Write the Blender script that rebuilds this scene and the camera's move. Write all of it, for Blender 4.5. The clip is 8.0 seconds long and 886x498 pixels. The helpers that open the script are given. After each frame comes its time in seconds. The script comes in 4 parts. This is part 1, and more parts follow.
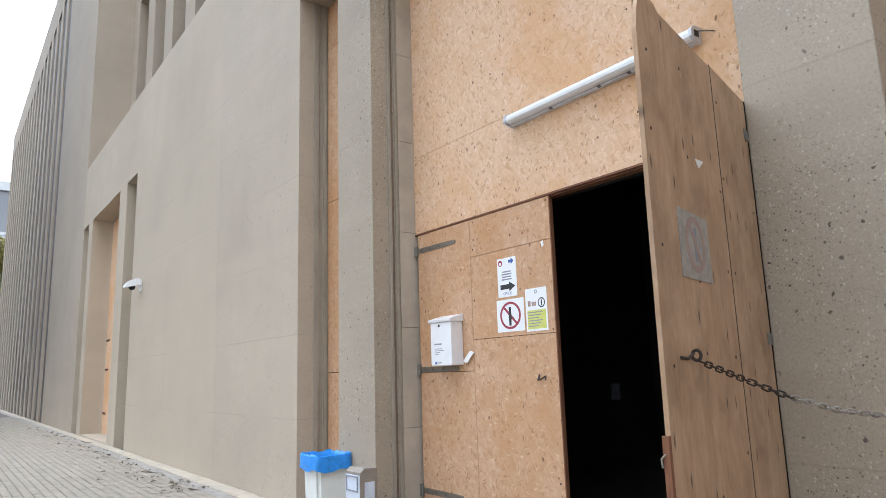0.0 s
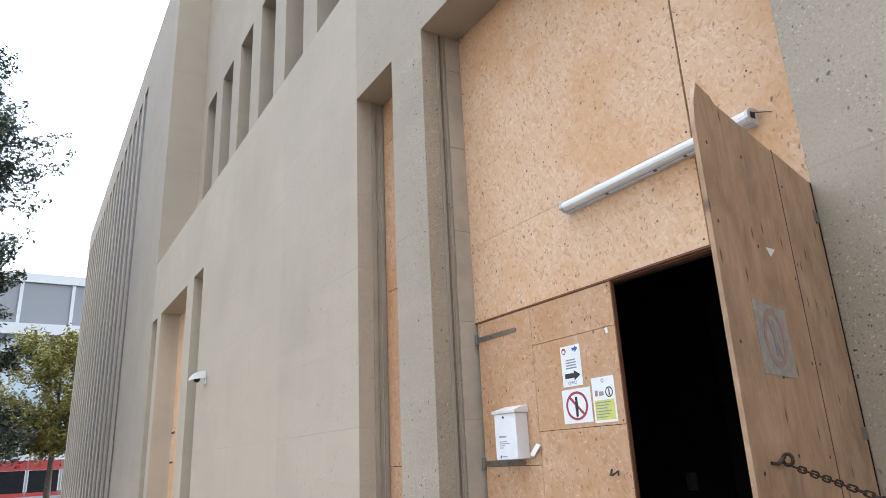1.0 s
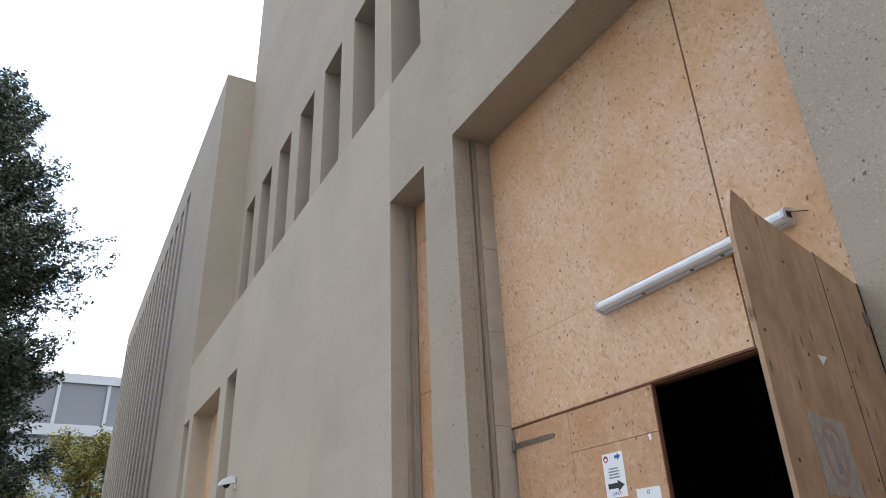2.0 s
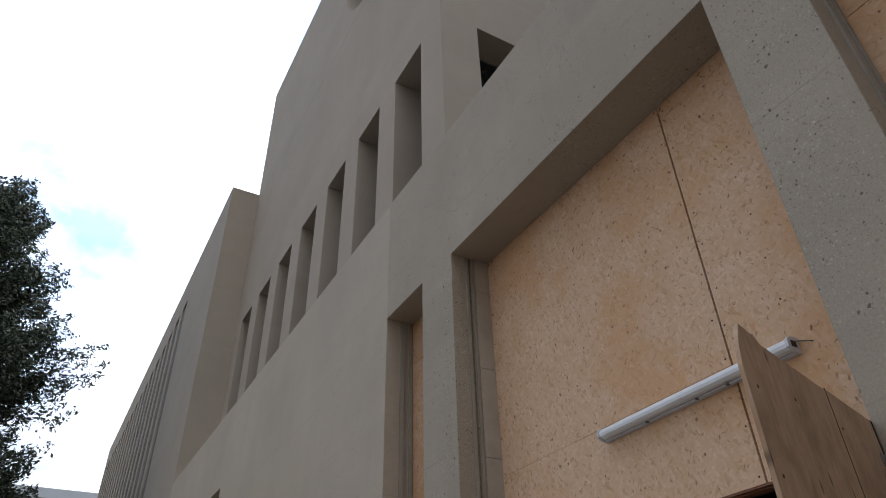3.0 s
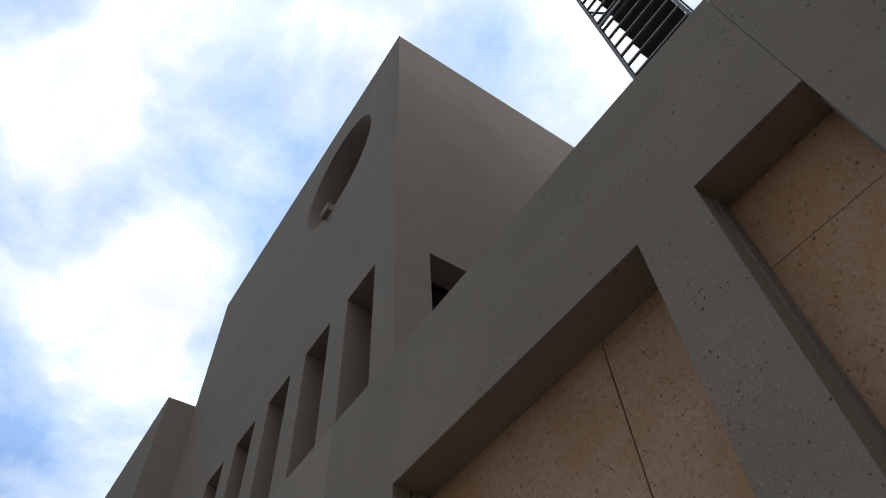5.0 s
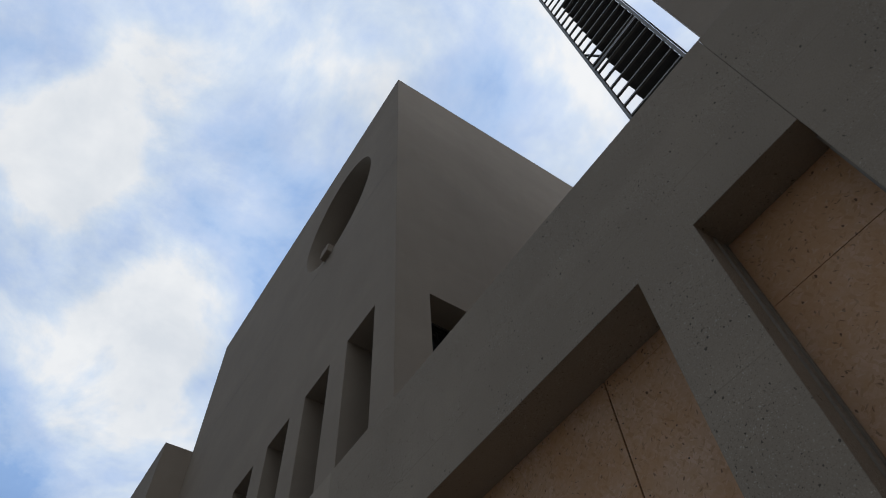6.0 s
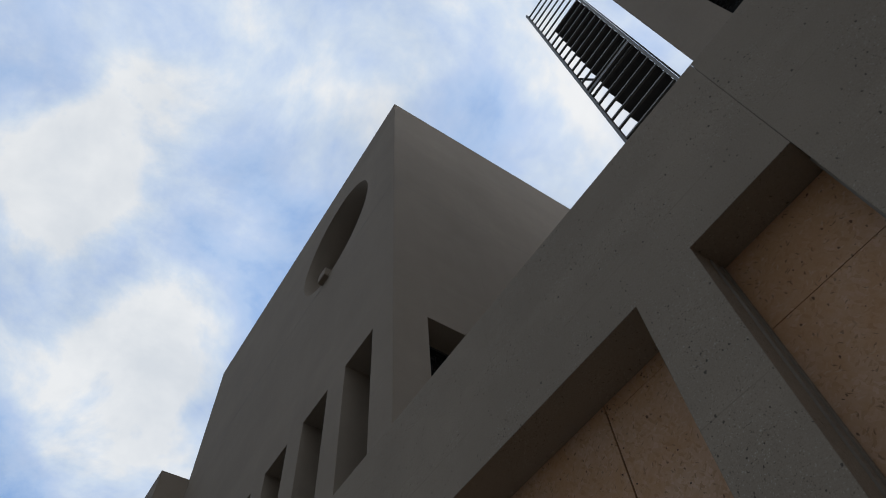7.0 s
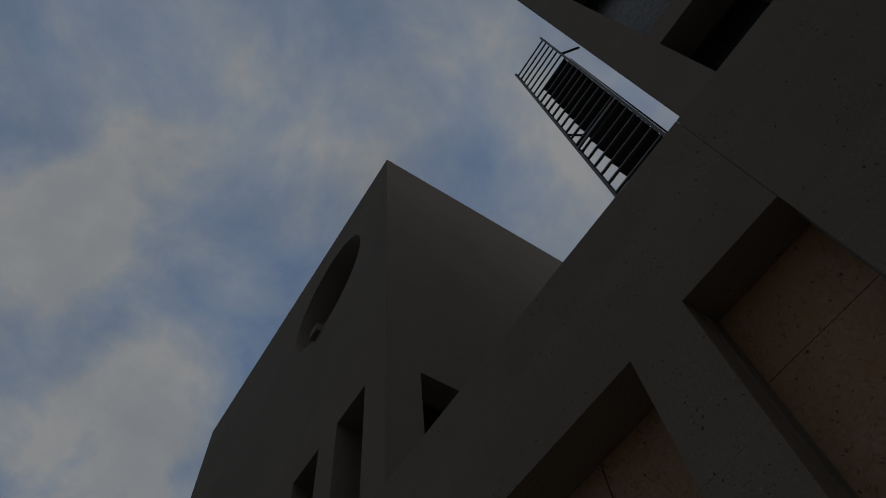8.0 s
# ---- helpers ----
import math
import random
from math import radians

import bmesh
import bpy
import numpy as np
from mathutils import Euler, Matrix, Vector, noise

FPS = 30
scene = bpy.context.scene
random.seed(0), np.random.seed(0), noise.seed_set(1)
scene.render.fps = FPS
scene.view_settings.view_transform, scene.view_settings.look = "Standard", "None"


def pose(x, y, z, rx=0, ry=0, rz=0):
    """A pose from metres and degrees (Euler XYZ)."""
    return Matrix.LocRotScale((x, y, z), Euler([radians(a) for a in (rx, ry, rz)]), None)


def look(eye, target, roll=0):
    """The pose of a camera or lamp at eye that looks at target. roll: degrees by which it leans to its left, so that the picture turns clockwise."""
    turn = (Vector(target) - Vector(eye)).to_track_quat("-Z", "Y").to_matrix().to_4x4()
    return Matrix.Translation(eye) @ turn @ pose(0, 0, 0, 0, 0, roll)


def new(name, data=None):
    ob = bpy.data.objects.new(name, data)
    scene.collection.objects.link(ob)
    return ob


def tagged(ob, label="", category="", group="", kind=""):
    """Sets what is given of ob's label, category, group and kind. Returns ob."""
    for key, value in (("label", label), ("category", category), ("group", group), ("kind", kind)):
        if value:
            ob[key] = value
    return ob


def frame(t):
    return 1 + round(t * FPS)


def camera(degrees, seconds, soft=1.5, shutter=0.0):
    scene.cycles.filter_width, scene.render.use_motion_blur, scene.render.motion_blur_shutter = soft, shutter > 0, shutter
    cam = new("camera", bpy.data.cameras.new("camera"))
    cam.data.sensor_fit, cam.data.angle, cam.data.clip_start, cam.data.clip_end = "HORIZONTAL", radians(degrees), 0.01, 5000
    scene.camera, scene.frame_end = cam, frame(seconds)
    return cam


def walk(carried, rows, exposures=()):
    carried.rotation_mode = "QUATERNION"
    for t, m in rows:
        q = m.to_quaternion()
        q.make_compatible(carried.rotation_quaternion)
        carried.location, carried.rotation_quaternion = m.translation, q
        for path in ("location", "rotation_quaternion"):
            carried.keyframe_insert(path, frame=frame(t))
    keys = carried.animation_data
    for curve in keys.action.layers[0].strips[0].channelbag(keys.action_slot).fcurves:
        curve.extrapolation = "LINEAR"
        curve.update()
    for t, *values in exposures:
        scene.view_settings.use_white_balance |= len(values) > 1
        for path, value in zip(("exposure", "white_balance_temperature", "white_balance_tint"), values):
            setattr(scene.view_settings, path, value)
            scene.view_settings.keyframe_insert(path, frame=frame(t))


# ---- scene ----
cam = camera(66.7, 8.0, soft=0.9)


PATH = [
    (0, (0.034, 0.181, 1.301), (-1.542, 1.359, 1.66), -1.8),
    (0.5, (0.038, 0.167, 1.357), (-1.562, 1.268, 1.834), -2.5),
    (1, (0.023, 0.158, 1.374), (-1.592, 1.175, 1.971), -2.7),
    (1.2, (0.022, 0.149, 1.373), (-1.589, 1.143, 2.02), -2.5),
    (2.3, (0.011, 0.155, 1.452), (-1.526, 1.018, 2.397), -2.2),
    (2.5, (0.0, 0.161, 1.463), (-1.511, 1.01, 2.461), -1.8),
    (3, (-0.003, 0.149, 1.497), (-1.413, 0.976, 2.65), -1.7),
    (3.5, (-0.007, 0.16, 1.527), (-1.306, 0.973, 2.813), -1.9),
    (4, (-0.001, 0.166, 1.555), (-1.16, 0.954, 2.982), -2.6),
    (4.5, (0.0, 0.176, 1.585), (-1.057, 0.937, 3.103), -3.2),
    (5, (0.006, 0.172, 1.601), (-0.943, 0.903, 3.202), -4.4),
    (5.2, (-0.005, 0.189, 1.611), (-0.925, 0.902, 3.237), -4.3),
    (6.5, (0.009, 0.176, 1.624), (-0.838, 0.849, 3.306), -6.1),
    (7, (0.017, 0.173, 1.632), (-0.798, 0.83, 3.337), -6.5),
    (7.5, (0.018, 0.176, 1.641), (-0.736, 0.804, 3.383), -7.6),
    (8, (0.029, 0.174, 1.647), (-0.656, 0.777, 3.427), -9.1),
]
# brightness and white balance of the clip's own exposure along the way
EXPOSURES = [(0.0, 1.82, 6500, 9), (1.0, 1.80, 6500, 9), (2.5, 0.84, 6550, 10), (3.5, 0.04, 6600, 11), (4.5, -0.42, 6550, 10), (5.2, -0.82, 6500, 10),
             (6.5, -1.17, 6450, 9), (7.2, -1.16, 6450, 9), (7.5, -1.60, 6450, 9), (8.0, -3.0, 6450, 9)]
walk(cam, [(t, look(eye, target, roll)) for t, eye, target, roll in PATH], EXPOSURES)

# ---------------------------------------------------------------- world and sun
SUN_DIR = Vector((-0.06, 0.68, 0.82)).normalized()      # towards the sun, behind the building
world = bpy.data.worlds.new("sky")
scene.world = world
world.use_nodes = True
wt = world.node_tree
wt.nodes.clear()


def wnode(kind, **values):
    n = wt.nodes.new(kind)
    for key, value in values.items():
        n.inputs[key.replace("_", " ")].default_value = value
    return n


sky = wt.nodes.new("ShaderNodeTexSky")
sky.sky_type, sky.sun_disc = "NISHITA", False
sky.sun_elevation = math.asin(SUN_DIR.z)
sky.sun_rotation = math.atan2(SUN_DIR.x, SUN_DIR.y)
sky.air_density, sky.dust_density, sky.ozone_density = 1.0, 1.2, 1.0
wc = wt.nodes.new("ShaderNodeTexCoord")
sep = wt.nodes.new("ShaderNodeSeparateXYZ")
wt.links.new(wc.outputs["Generated"], sep.inputs[0])
zz = wt.nodes.new("ShaderNodeMath"); zz.operation = "ADD"; zz.inputs[1].default_value = 0.25
za = wt.nodes.new("ShaderNodeMath"); za.operation = "ABSOLUTE"
wt.links.new(sep.outputs[2], za.inputs[0]); wt.links.new(za.outputs[0], zz.inputs[0])
flat = wt.nodes.new("ShaderNodeVectorMath"); flat.operation = "DIVIDE"
comb = wt.nodes.new("ShaderNodeCombineXYZ")
for k in range(3):
    wt.links.new(zz.outputs[0], comb.inputs[k])
wt.links.new(wc.outputs["Generated"], flat.inputs[0]); wt.links.new(comb.outputs[0], flat.inputs[1])
cl = wnode("ShaderNodeTexNoise", Scale=4.2, Detail=10.0, Roughness=0.6, Distortion=0.25)
cl2 = wnode("ShaderNodeTexNoise", Scale=5.2, Detail=5.0, Roughness=0.6, Distortion=0.2)
wt.links.new(flat.outputs[0], cl.inputs["Vector"]); wt.links.new(flat.outputs[0], cl2.inputs["Vector"])
cover = wt.nodes.new("ShaderNodeValToRGB")
cover.color_ramp.elements[0].position, cover.color_ramp.elements[0].color = 0.24, (0.33, 0.52, 0.88, 1)
cover.color_ramp.elements[1].position, cover.color_ramp.elements[1].color = 0.70, (0.98, 0.99, 1.0, 1)
for place, tint in ((0.38, (0.51, 0.67, 0.95, 1)), (0.48, (0.60, 0.73, 0.97, 1)), (0.59, (0.75, 0.85, 0.99, 1))):
    cover.color_ramp.elements.new(place).color = tint
# banks of cloud (+) and clear patches (-) of the sky: direction, angular radius, weight
BANKS = [((-.55, -.17, .82), 5, .20), ((-.61, -.07, .79), 4, .12), ((-.66, .05, .75), 4.5, .22), ((-.73, .0, .68), 5, .18), ((-.18, .45, .87), 5, .18),
         ((-.36, .12, .92), 5, .12), ((-.90, .10, .42), 6, .12), ((-.83, -.03, .56), 7, -.10), ((-.25, .28, .927), 4, -.10), ((-.19, .37, .91), 2.5, -.06),
         ((-.68, -.03, .73), 12, .04),
         # wide white banks out of view, added to make the fill light less blue
         ((.1, -.98, .2), 48, .15), ((.95, .0, .3), 48, .15)]
steep = wt.nodes.new("ShaderNodeMath"); steep.operation = "MULTIPLY_ADD"
steep.inputs[1].default_value, steep.inputs[2].default_value = 1.25, -0.155
wt.links.new(cl.outputs["Fac"], steep.inputs[0])
weight = steep.outputs[0]
for towards, spread_deg, amount in BANKS:
    near_bank = wt.nodes.new("ShaderNodeVectorMath"); near_bank.operation = "DOT_PRODUCT"
    near_bank.inputs[1].default_value = Vector(towards).normalized()
    wt.links.new(wc.outputs["Generated"], near_bank.inputs[0])
    fade = wt.nodes.new("ShaderNodeMapRange"); fade.interpolation_type = "SMOOTHSTEP"
    for key, value in (("From Min", math.cos(radians(spread_deg * 1.5))), ("From Max", math.cos(radians(spread_deg * .35))), ("To Min", 0.0), ("To Max", amount)):
        fade.inputs[key].default_value = value
    wt.links.new(near_bank.outputs["Value"], fade.inputs["Value"])
    total_w = wt.nodes.new("ShaderNodeMath"); total_w.operation = "ADD"
    wt.links.new(weight, total_w.inputs[0]); wt.links.new(fade.outputs[0], total_w.inputs[1])
    weight = total_w.outputs[0]
wt.links.new(weight, cover.inputs[0])
soft = wt.nodes.new("ShaderNodeValToRGB")
soft.color_ramp.elements[0].position, soft.color_ramp.elements[0].color = 0.32, (0.80, 0.83, 0.87, 1)
soft.color_ramp.elements[1].position, soft.color_ramp.elements[1].color = 0.62, (1.0, 1.0, 1.0, 1)
wt.links.new(cl2.outputs["Fac"], soft.inputs[0])
puffs = wt.nodes.new("ShaderNodeVectorMath"); puffs.operation = "MULTIPLY"
wt.links.new(cover.outputs[0], puffs.inputs[0]); wt.links.new(soft.outputs[0], puffs.inputs[1])
# white haze towards the horizon
haze = wt.nodes.new("ShaderNodeMapRange"); haze.interpolation_type = "SMOOTHSTEP"
for key, value in (("From Min", 0.05), ("From Max", 0.47), ("To Min", 0.0), ("To Max", 1.0)):
    haze.inputs[key].default_value = value
wt.links.new(za.outputs[0], haze.inputs["Value"])
shade = wt.nodes.new("ShaderNodeMix"); shade.data_type = "RGBA"
shade.inputs[6].default_value = (0.94, 0.96, 0.97, 1)
wt.links.new(haze.outputs[0], shade.inputs[0]); wt.links.new(puffs.outputs[0], shade.inputs[7])
bright = wt.nodes.new("ShaderNodeVectorMath"); bright.operation = "SCALE"; 
wt.links.new(shade.outputs[2], bright.inputs[0])
# clouds glow round the hidden sun and dull away from it
dot = wt.nodes.new("ShaderNodeVectorMath"); dot.operation = "DOT_PRODUCT"; dot.inputs[1].default_value = SUN_DIR
wt.links.new(wc.outputs["Generated"], dot.inputs[0])
glow = wt.nodes.new("ShaderNodeMapRange"); glow.interpolation_type = "SMOOTHSTEP"
for key, value in (("From Min", 0.0), ("From Max", 0.56), ("To Min", 4.5), ("To Max", 18.6)):
    glow.inputs[key].default_value = value
wt.links.new(dot.outputs["Value"], glow.inputs["Value"]); wt.links.new(glow.outputs[0], bright.inputs["Scale"])
mixw = wt.nodes.new("ShaderNodeMix"); mixw.data_type = "RGBA"
mixw.inputs[0].default_value = 0.85
wt.links.new(sky.outputs[0], mixw.inputs[6]); wt.links.new(bright.outputs[0], mixw.inputs[7])
bgn = wnode("ShaderNodeBackground", Strength=0.12)
wt.links.new(mixw.outputs[2], bgn.inputs["Color"])
wout = wt.nodes.new("ShaderNodeOutputWorld")
wt.links.new(bgn.outputs[0], wout.inputs[0])

sun_data = bpy.data.lights.new("sun", "SUN")
sun_data.energy, sun_data.angle, sun_data.color = 0.9, radians(14), (1.0, 0.95, 0.88)
sun = new("sun", sun_data)
sun.matrix_world = look(SUN_DIR * 60, (0, 0, 0))


# ---------------------------------------------------------------- materials
class Nodes:
    """A short way to write node materials."""

    def __init__(self, name):
        self.mat = bpy.data.materials.new(name)
        self.mat.use_nodes = True
        self.tree = self.mat.node_tree
        self.bsdf = self.tree.nodes["Principled BSDF"]
        geo = self.tree.nodes.new("ShaderNodeNewGeometry")
        info = self.tree.nodes.new("ShaderNodeObjectInfo")
        self.pos, self.rand, self.island = geo.outputs["Position"], info.outputs["Random"], geo.outputs["Random Per Island"]
        self.local = self.tree.nodes.new("ShaderNodeTexCoord").outputs["Object"]

    def link(self, a, b):
        self.tree.links.new(a, b)

    def put(self, socket, value):
        if isinstance(value, bpy.types.NodeSocket):
            self.link(value, socket)
        else:
            socket.default_value = value

    def mapped(self, vec, scale=(1, 1, 1), rot=(0, 0, 0), move=(0, 0, 0)):
        n = self.tree.nodes.new("ShaderNodeMapping")
        self.link(vec, n.inputs[0])
        self.put(n.inputs["Location"], move)
        n.inputs["Rotation"].default_value = [radians(a) for a in rot]
        n.inputs["Scale"].default_value = scale
        return n.outputs[0]

    def turned(self, vec, size, angle, move):
        """Turned about y first, then scaled: long cells that lie at an angle."""
        n = self.tree.nodes.new("ShaderNodeVectorRotate")
        n.rotation_type = "Y_AXIS"
        n.inputs["Angle"].default_value = radians(angle)
        self.link(vec, n.inputs["Vector"])
        return self.mapped(n.outputs[0], size, rot=(90, 0, 0), move=move)

    def noise(self, vec, scale, detail=4.0, rough=0.55, distort=0.0):
        n = self.tree.nodes.new("ShaderNodeTexNoise")
        self.link(vec, n.inputs["Vector"])
        for k, v in (("Scale", scale), ("Detail", detail), ("Roughness", rough), ("Distortion", distort)):
            n.inputs[k].default_value = v
        return n.outputs["Fac"]

    def voronoi(self, vec, scale, feature="F1"):
        n = self.tree.nodes.new("ShaderNodeTexVoronoi")
        n.feature = feature
        self.link(vec, n.inputs["Vector"])
        n.inputs["Scale"].default_value = scale
        return n

    def ramp(self, fac, *stops):
        n = self.tree.nodes.new("ShaderNodeValToRGB")
        els = n.color_ramp.elements
        while len(els) < len(stops):
            els.new(0.5)
        for e, (p, c) in zip(els, stops):
            e.position, e.color = p, (*(c if isinstance(c, tuple) else (c, c, c)), 1)
        self.link(fac, n.inputs[0])
        return n.outputs[0]

    def math(self, op, a, b=0.0, c=0.0):
        n = self.tree.nodes.new("ShaderNodeMath")
        n.operation = op
        for s, v in zip(n.inputs, (a, b, c)):
            self.put(s, v)
        return n.outputs[0]

    def mix(self, fac, a, b, blend="MIX"):
        n = self.tree.nodes.new("ShaderNodeMix")
        n.data_type, n.blend_type = "RGBA", blend
        for key, v in (("Factor", fac), ("A", a), ("B", b)):
            s = [i for i in n.inputs if i.name == key and i.type == ("VALUE" if key == "Factor" else "RGBA")][0]
            self.put(s, (*v, 1) if isinstance(v, tuple) and len(v) == 3 else v)
        return [o for o in n.outputs if o.type == "RGBA"][0]

    def done(self, color, rough=0.8, bump=None, strength=0.3, distance=0.01, metal=0.0, edge=0.0, spec=0.5):
        self.put(self.bsdf.inputs["Base Color"], (*color, 1) if isinstance(color, tuple) else color)
        self.put(self.bsdf.inputs["Roughness"], rough)
        self.put(self.bsdf.inputs["Metallic"], metal)
        self.bsdf.inputs["Specular IOR Level"].default_value = spec
        bev = None
        if edge:
            bev = self.tree.nodes.new("ShaderNodeBevel")
            bev.samples, bev.inputs["Radius"].default_value = 4, edge
        if bump is not None:
            b = self.tree.nodes.new("ShaderNodeBump")
            b.inputs["Strength"].default_value, b.inputs["Distance"].default_value = strength, distance
            self.link(bump, b.inputs["Height"])
            if bev:
                self.link(bev.outputs[0], b.inputs["Normal"])
            self.link(b.outputs[0], self.bsdf.inputs["Normal"])
        elif bev:
            self.link(bev.outputs[0], self.bsdf.inputs["Normal"])
        return self.mat


def concrete(name, tone, grit=1.0, board=(40.0, 0.872)):
    m = Nodes(name)
    big = m.noise(m.pos, 0.45, 5, 0.6)
    mid = m.noise(m.pos, 3.2, 5, 0.6)
    streak = m.noise(m.mapped(m.pos, (2.2, 2.2, 0.16)), 1.6, 5, 0.6)
    fine = m.noise(m.pos, 70, 3, 0.7)
    pour = m.noise(m.mapped(m.pos, (0.15, 0.15, 2.6)), 1.0, 3, 0.5)
    light = tuple(c * (1.07 + .06 * grit) for c in tone)
    dark = tuple(c * (0.90 - .10 * grit) for c in tone)
    col = m.mix(m.ramp(big, (0.3, 0.0), (0.72, 1.0)), dark, light)
    col = m.mix(m.math("MULTIPLY", m.ramp(mid, (0.35, 0.0), (0.7, 1.0)), 0.45), col, tuple(c * 0.93 for c in tone))
    col = m.mix(m.math("MULTIPLY", m.ramp(streak, (0.5, 0.0), (0.75, 1.0)), 0.14), col, tuple(c * 0.75 for c in tone))
    col = m.mix(m.math("MULTIPLY", m.ramp(pour, (0.52, 0.0), (0.62, 1.0)), 0.12 + 0.2 * grit), col, tuple(c * 1.12 for c in tone))
    col = m.mix(m.math("MULTIPLY", m.ramp(fine, (0.3, 1.0), (0.55, 0.0)), 0.45), col, tuple(c * 0.6 for c in tone))
    # faint marks of the shuttering boards
    grid = m.tree.nodes.new("ShaderNodeTexBrick")
    grid.offset, grid.squash = 0.0, 1.0
    lay = m.tree.nodes.new("ShaderNodeCombineXYZ")
    cut = m.tree.nodes.new("ShaderNodeSeparateXYZ")
    m.link(m.pos, cut.inputs[0])
    m.link(m.math("ADD", cut.outputs[0], cut.outputs[1]), lay.inputs[0])
    m.link(m.math("ADD", cut.outputs[2], m.math("MULTIPLY", mid, 0.02)), lay.inputs[1])
    m.link(lay.outputs[0], grid.inputs["Vector"])
    for key, value in (("Scale", 1.0), ("Mortar Size", 0.007), ("Mortar Smooth", 0.6), ("Brick Width", board[0]), ("Row Height", board[1])):
        grid.inputs[key].default_value = value
    grid.inputs["Color1"].default_value, grid.inputs["Color2"].default_value = (0, 0, 0, 1), (1, 1, 1, 1)
    grid.inputs["Mortar"].default_value = (.5, .5, .5, 1)
    col = m.mix(m.math("MULTIPLY", grid.outputs["Color"], 0.22), col, tuple(c * 0.86 for c in tone))
    worn = m.ramp(m.noise(m.pos, 0.9, 4, 0.6), (0.42, 0.0), (0.62, 1.0))
    col = m.mix(m.math("MULTIPLY", m.math("MULTIPLY", grid.outputs["Fac"], worn), 0.42), col, tuple(c * 0.55 for c in tone))
    # exposed aggregate: pale and dark stones, and small blow holes
    patch = m.ramp(m.noise(m.pos, 1.3, 5, 0.65), (0.40, 0.12), (0.60, 1.0))
    jig = m.tree.nodes.new("ShaderNodeTexNoise")
    jig.inputs["Scale"].default_value = 38.0
    m.link(m.pos, jig.inputs["Vector"])
    push = m.tree.nodes.new("ShaderNodeVectorMath"); push.operation = "MULTIPLY_ADD"
    m.link(jig.outputs["Color"], push.inputs[0]); push.inputs[1].default_value = (.03, .03, .03); m.link(m.pos, push.inputs[2])
    for scale, white, black, size, power in ((48, 0.87, 0.07, 0.30, 0.9), (80, 0.83, 0.14, 0.38, 0.9), (140, 0.78, 0.22, 0.45, 0.5)):
        st = m.voronoi(push.outputs[0], scale)
        pick = m.tree.nodes.new("ShaderNodeSeparateColor")
        m.link(st.outputs["Color"], pick.inputs[0])
        vary = m.math("MULTIPLY_ADD", pick.outputs[2], -size * .6, m.math("ADD", st.outputs["Distance"], size * .3))
        core = m.math("MULTIPLY", m.ramp(vary, (size * .6, 1.0), (size * .9, 0.0)), patch)
        pale = m.math("MULTIPLY", m.math("GREATER_THAN", pick.outputs[0], white), core)
        drk = m.math("MULTIPLY", m.math("LESS_THAN", pick.outputs[0], black), core)
        col = m.mix(m.math("MULTIPLY", pale, 0.75 * grit * power), col, (0.64, 0.59, 0.50))
        col = m.mix(m.math("MULTIPLY", drk, 0.8 * grit * power), col, (0.06, 0.05, 0.04))
    hole = None
    for scale, share, move in ((21, 0.20, (3.1, 1.7, 5.3)), (42, 0.28, (7.7, 2.9, 1.1))):
        ho = m.voronoi(m.mapped(push.outputs[0], (1, 1, 0.7), move=move), scale)
        pick2 = m.tree.nodes.new("ShaderNodeSeparateColor")
        m.link(ho.outputs["Color"], pick2.inputs[0])
        width = m.math("MULTIPLY_ADD", pick2.outputs[2], -0.13, ho.outputs["Distance"])
        pit = m.math("MULTIPLY", m.math("LESS_THAN", pick2.outputs[1], share), m.ramp(width, (0.05, 1.0), (0.09, 0.0)))
        hole = pit if hole is None else m.math("MAXIMUM", hole, pit)
    hole = m.math("MULTIPLY", m.math("MULTIPLY", hole, m.math("MULTIPLY_ADD", patch, 0.6, 0.4)), min(1.0, grit * 1.15))
    col = m.mix(m.math("MULTIPLY", hole, 0.9), col, (0.045, 0.038, 0.032))
    h = m.math("ADD", m.math("MULTIPLY", fine, 0.25), m.math("MULTIPLY", mid, 0.35))
    h = m.math("SUBTRACT", h, m.math("MULTIPLY", hole, 1.2))
    return m.done(col, 0.88, h, 0.24, 0.010, edge=0.012, spec=0.25)


CONCRETE = concrete("weathered_concrete", (0.408, 0.341, 0.266))
CONCRETE_FAR = concrete("smooth_concrete", (0.422, 0.351, 0.277), 0.15, (40.0, 3.54))
CONCRETE_MID = concrete("lightly_pitted_concrete", (0.480, 0.403, 0.312), 0.22)
CONCRETE_EDGE = concrete("pitted_pale_concrete", (0.470, 0.394, 0.311), 0.55)


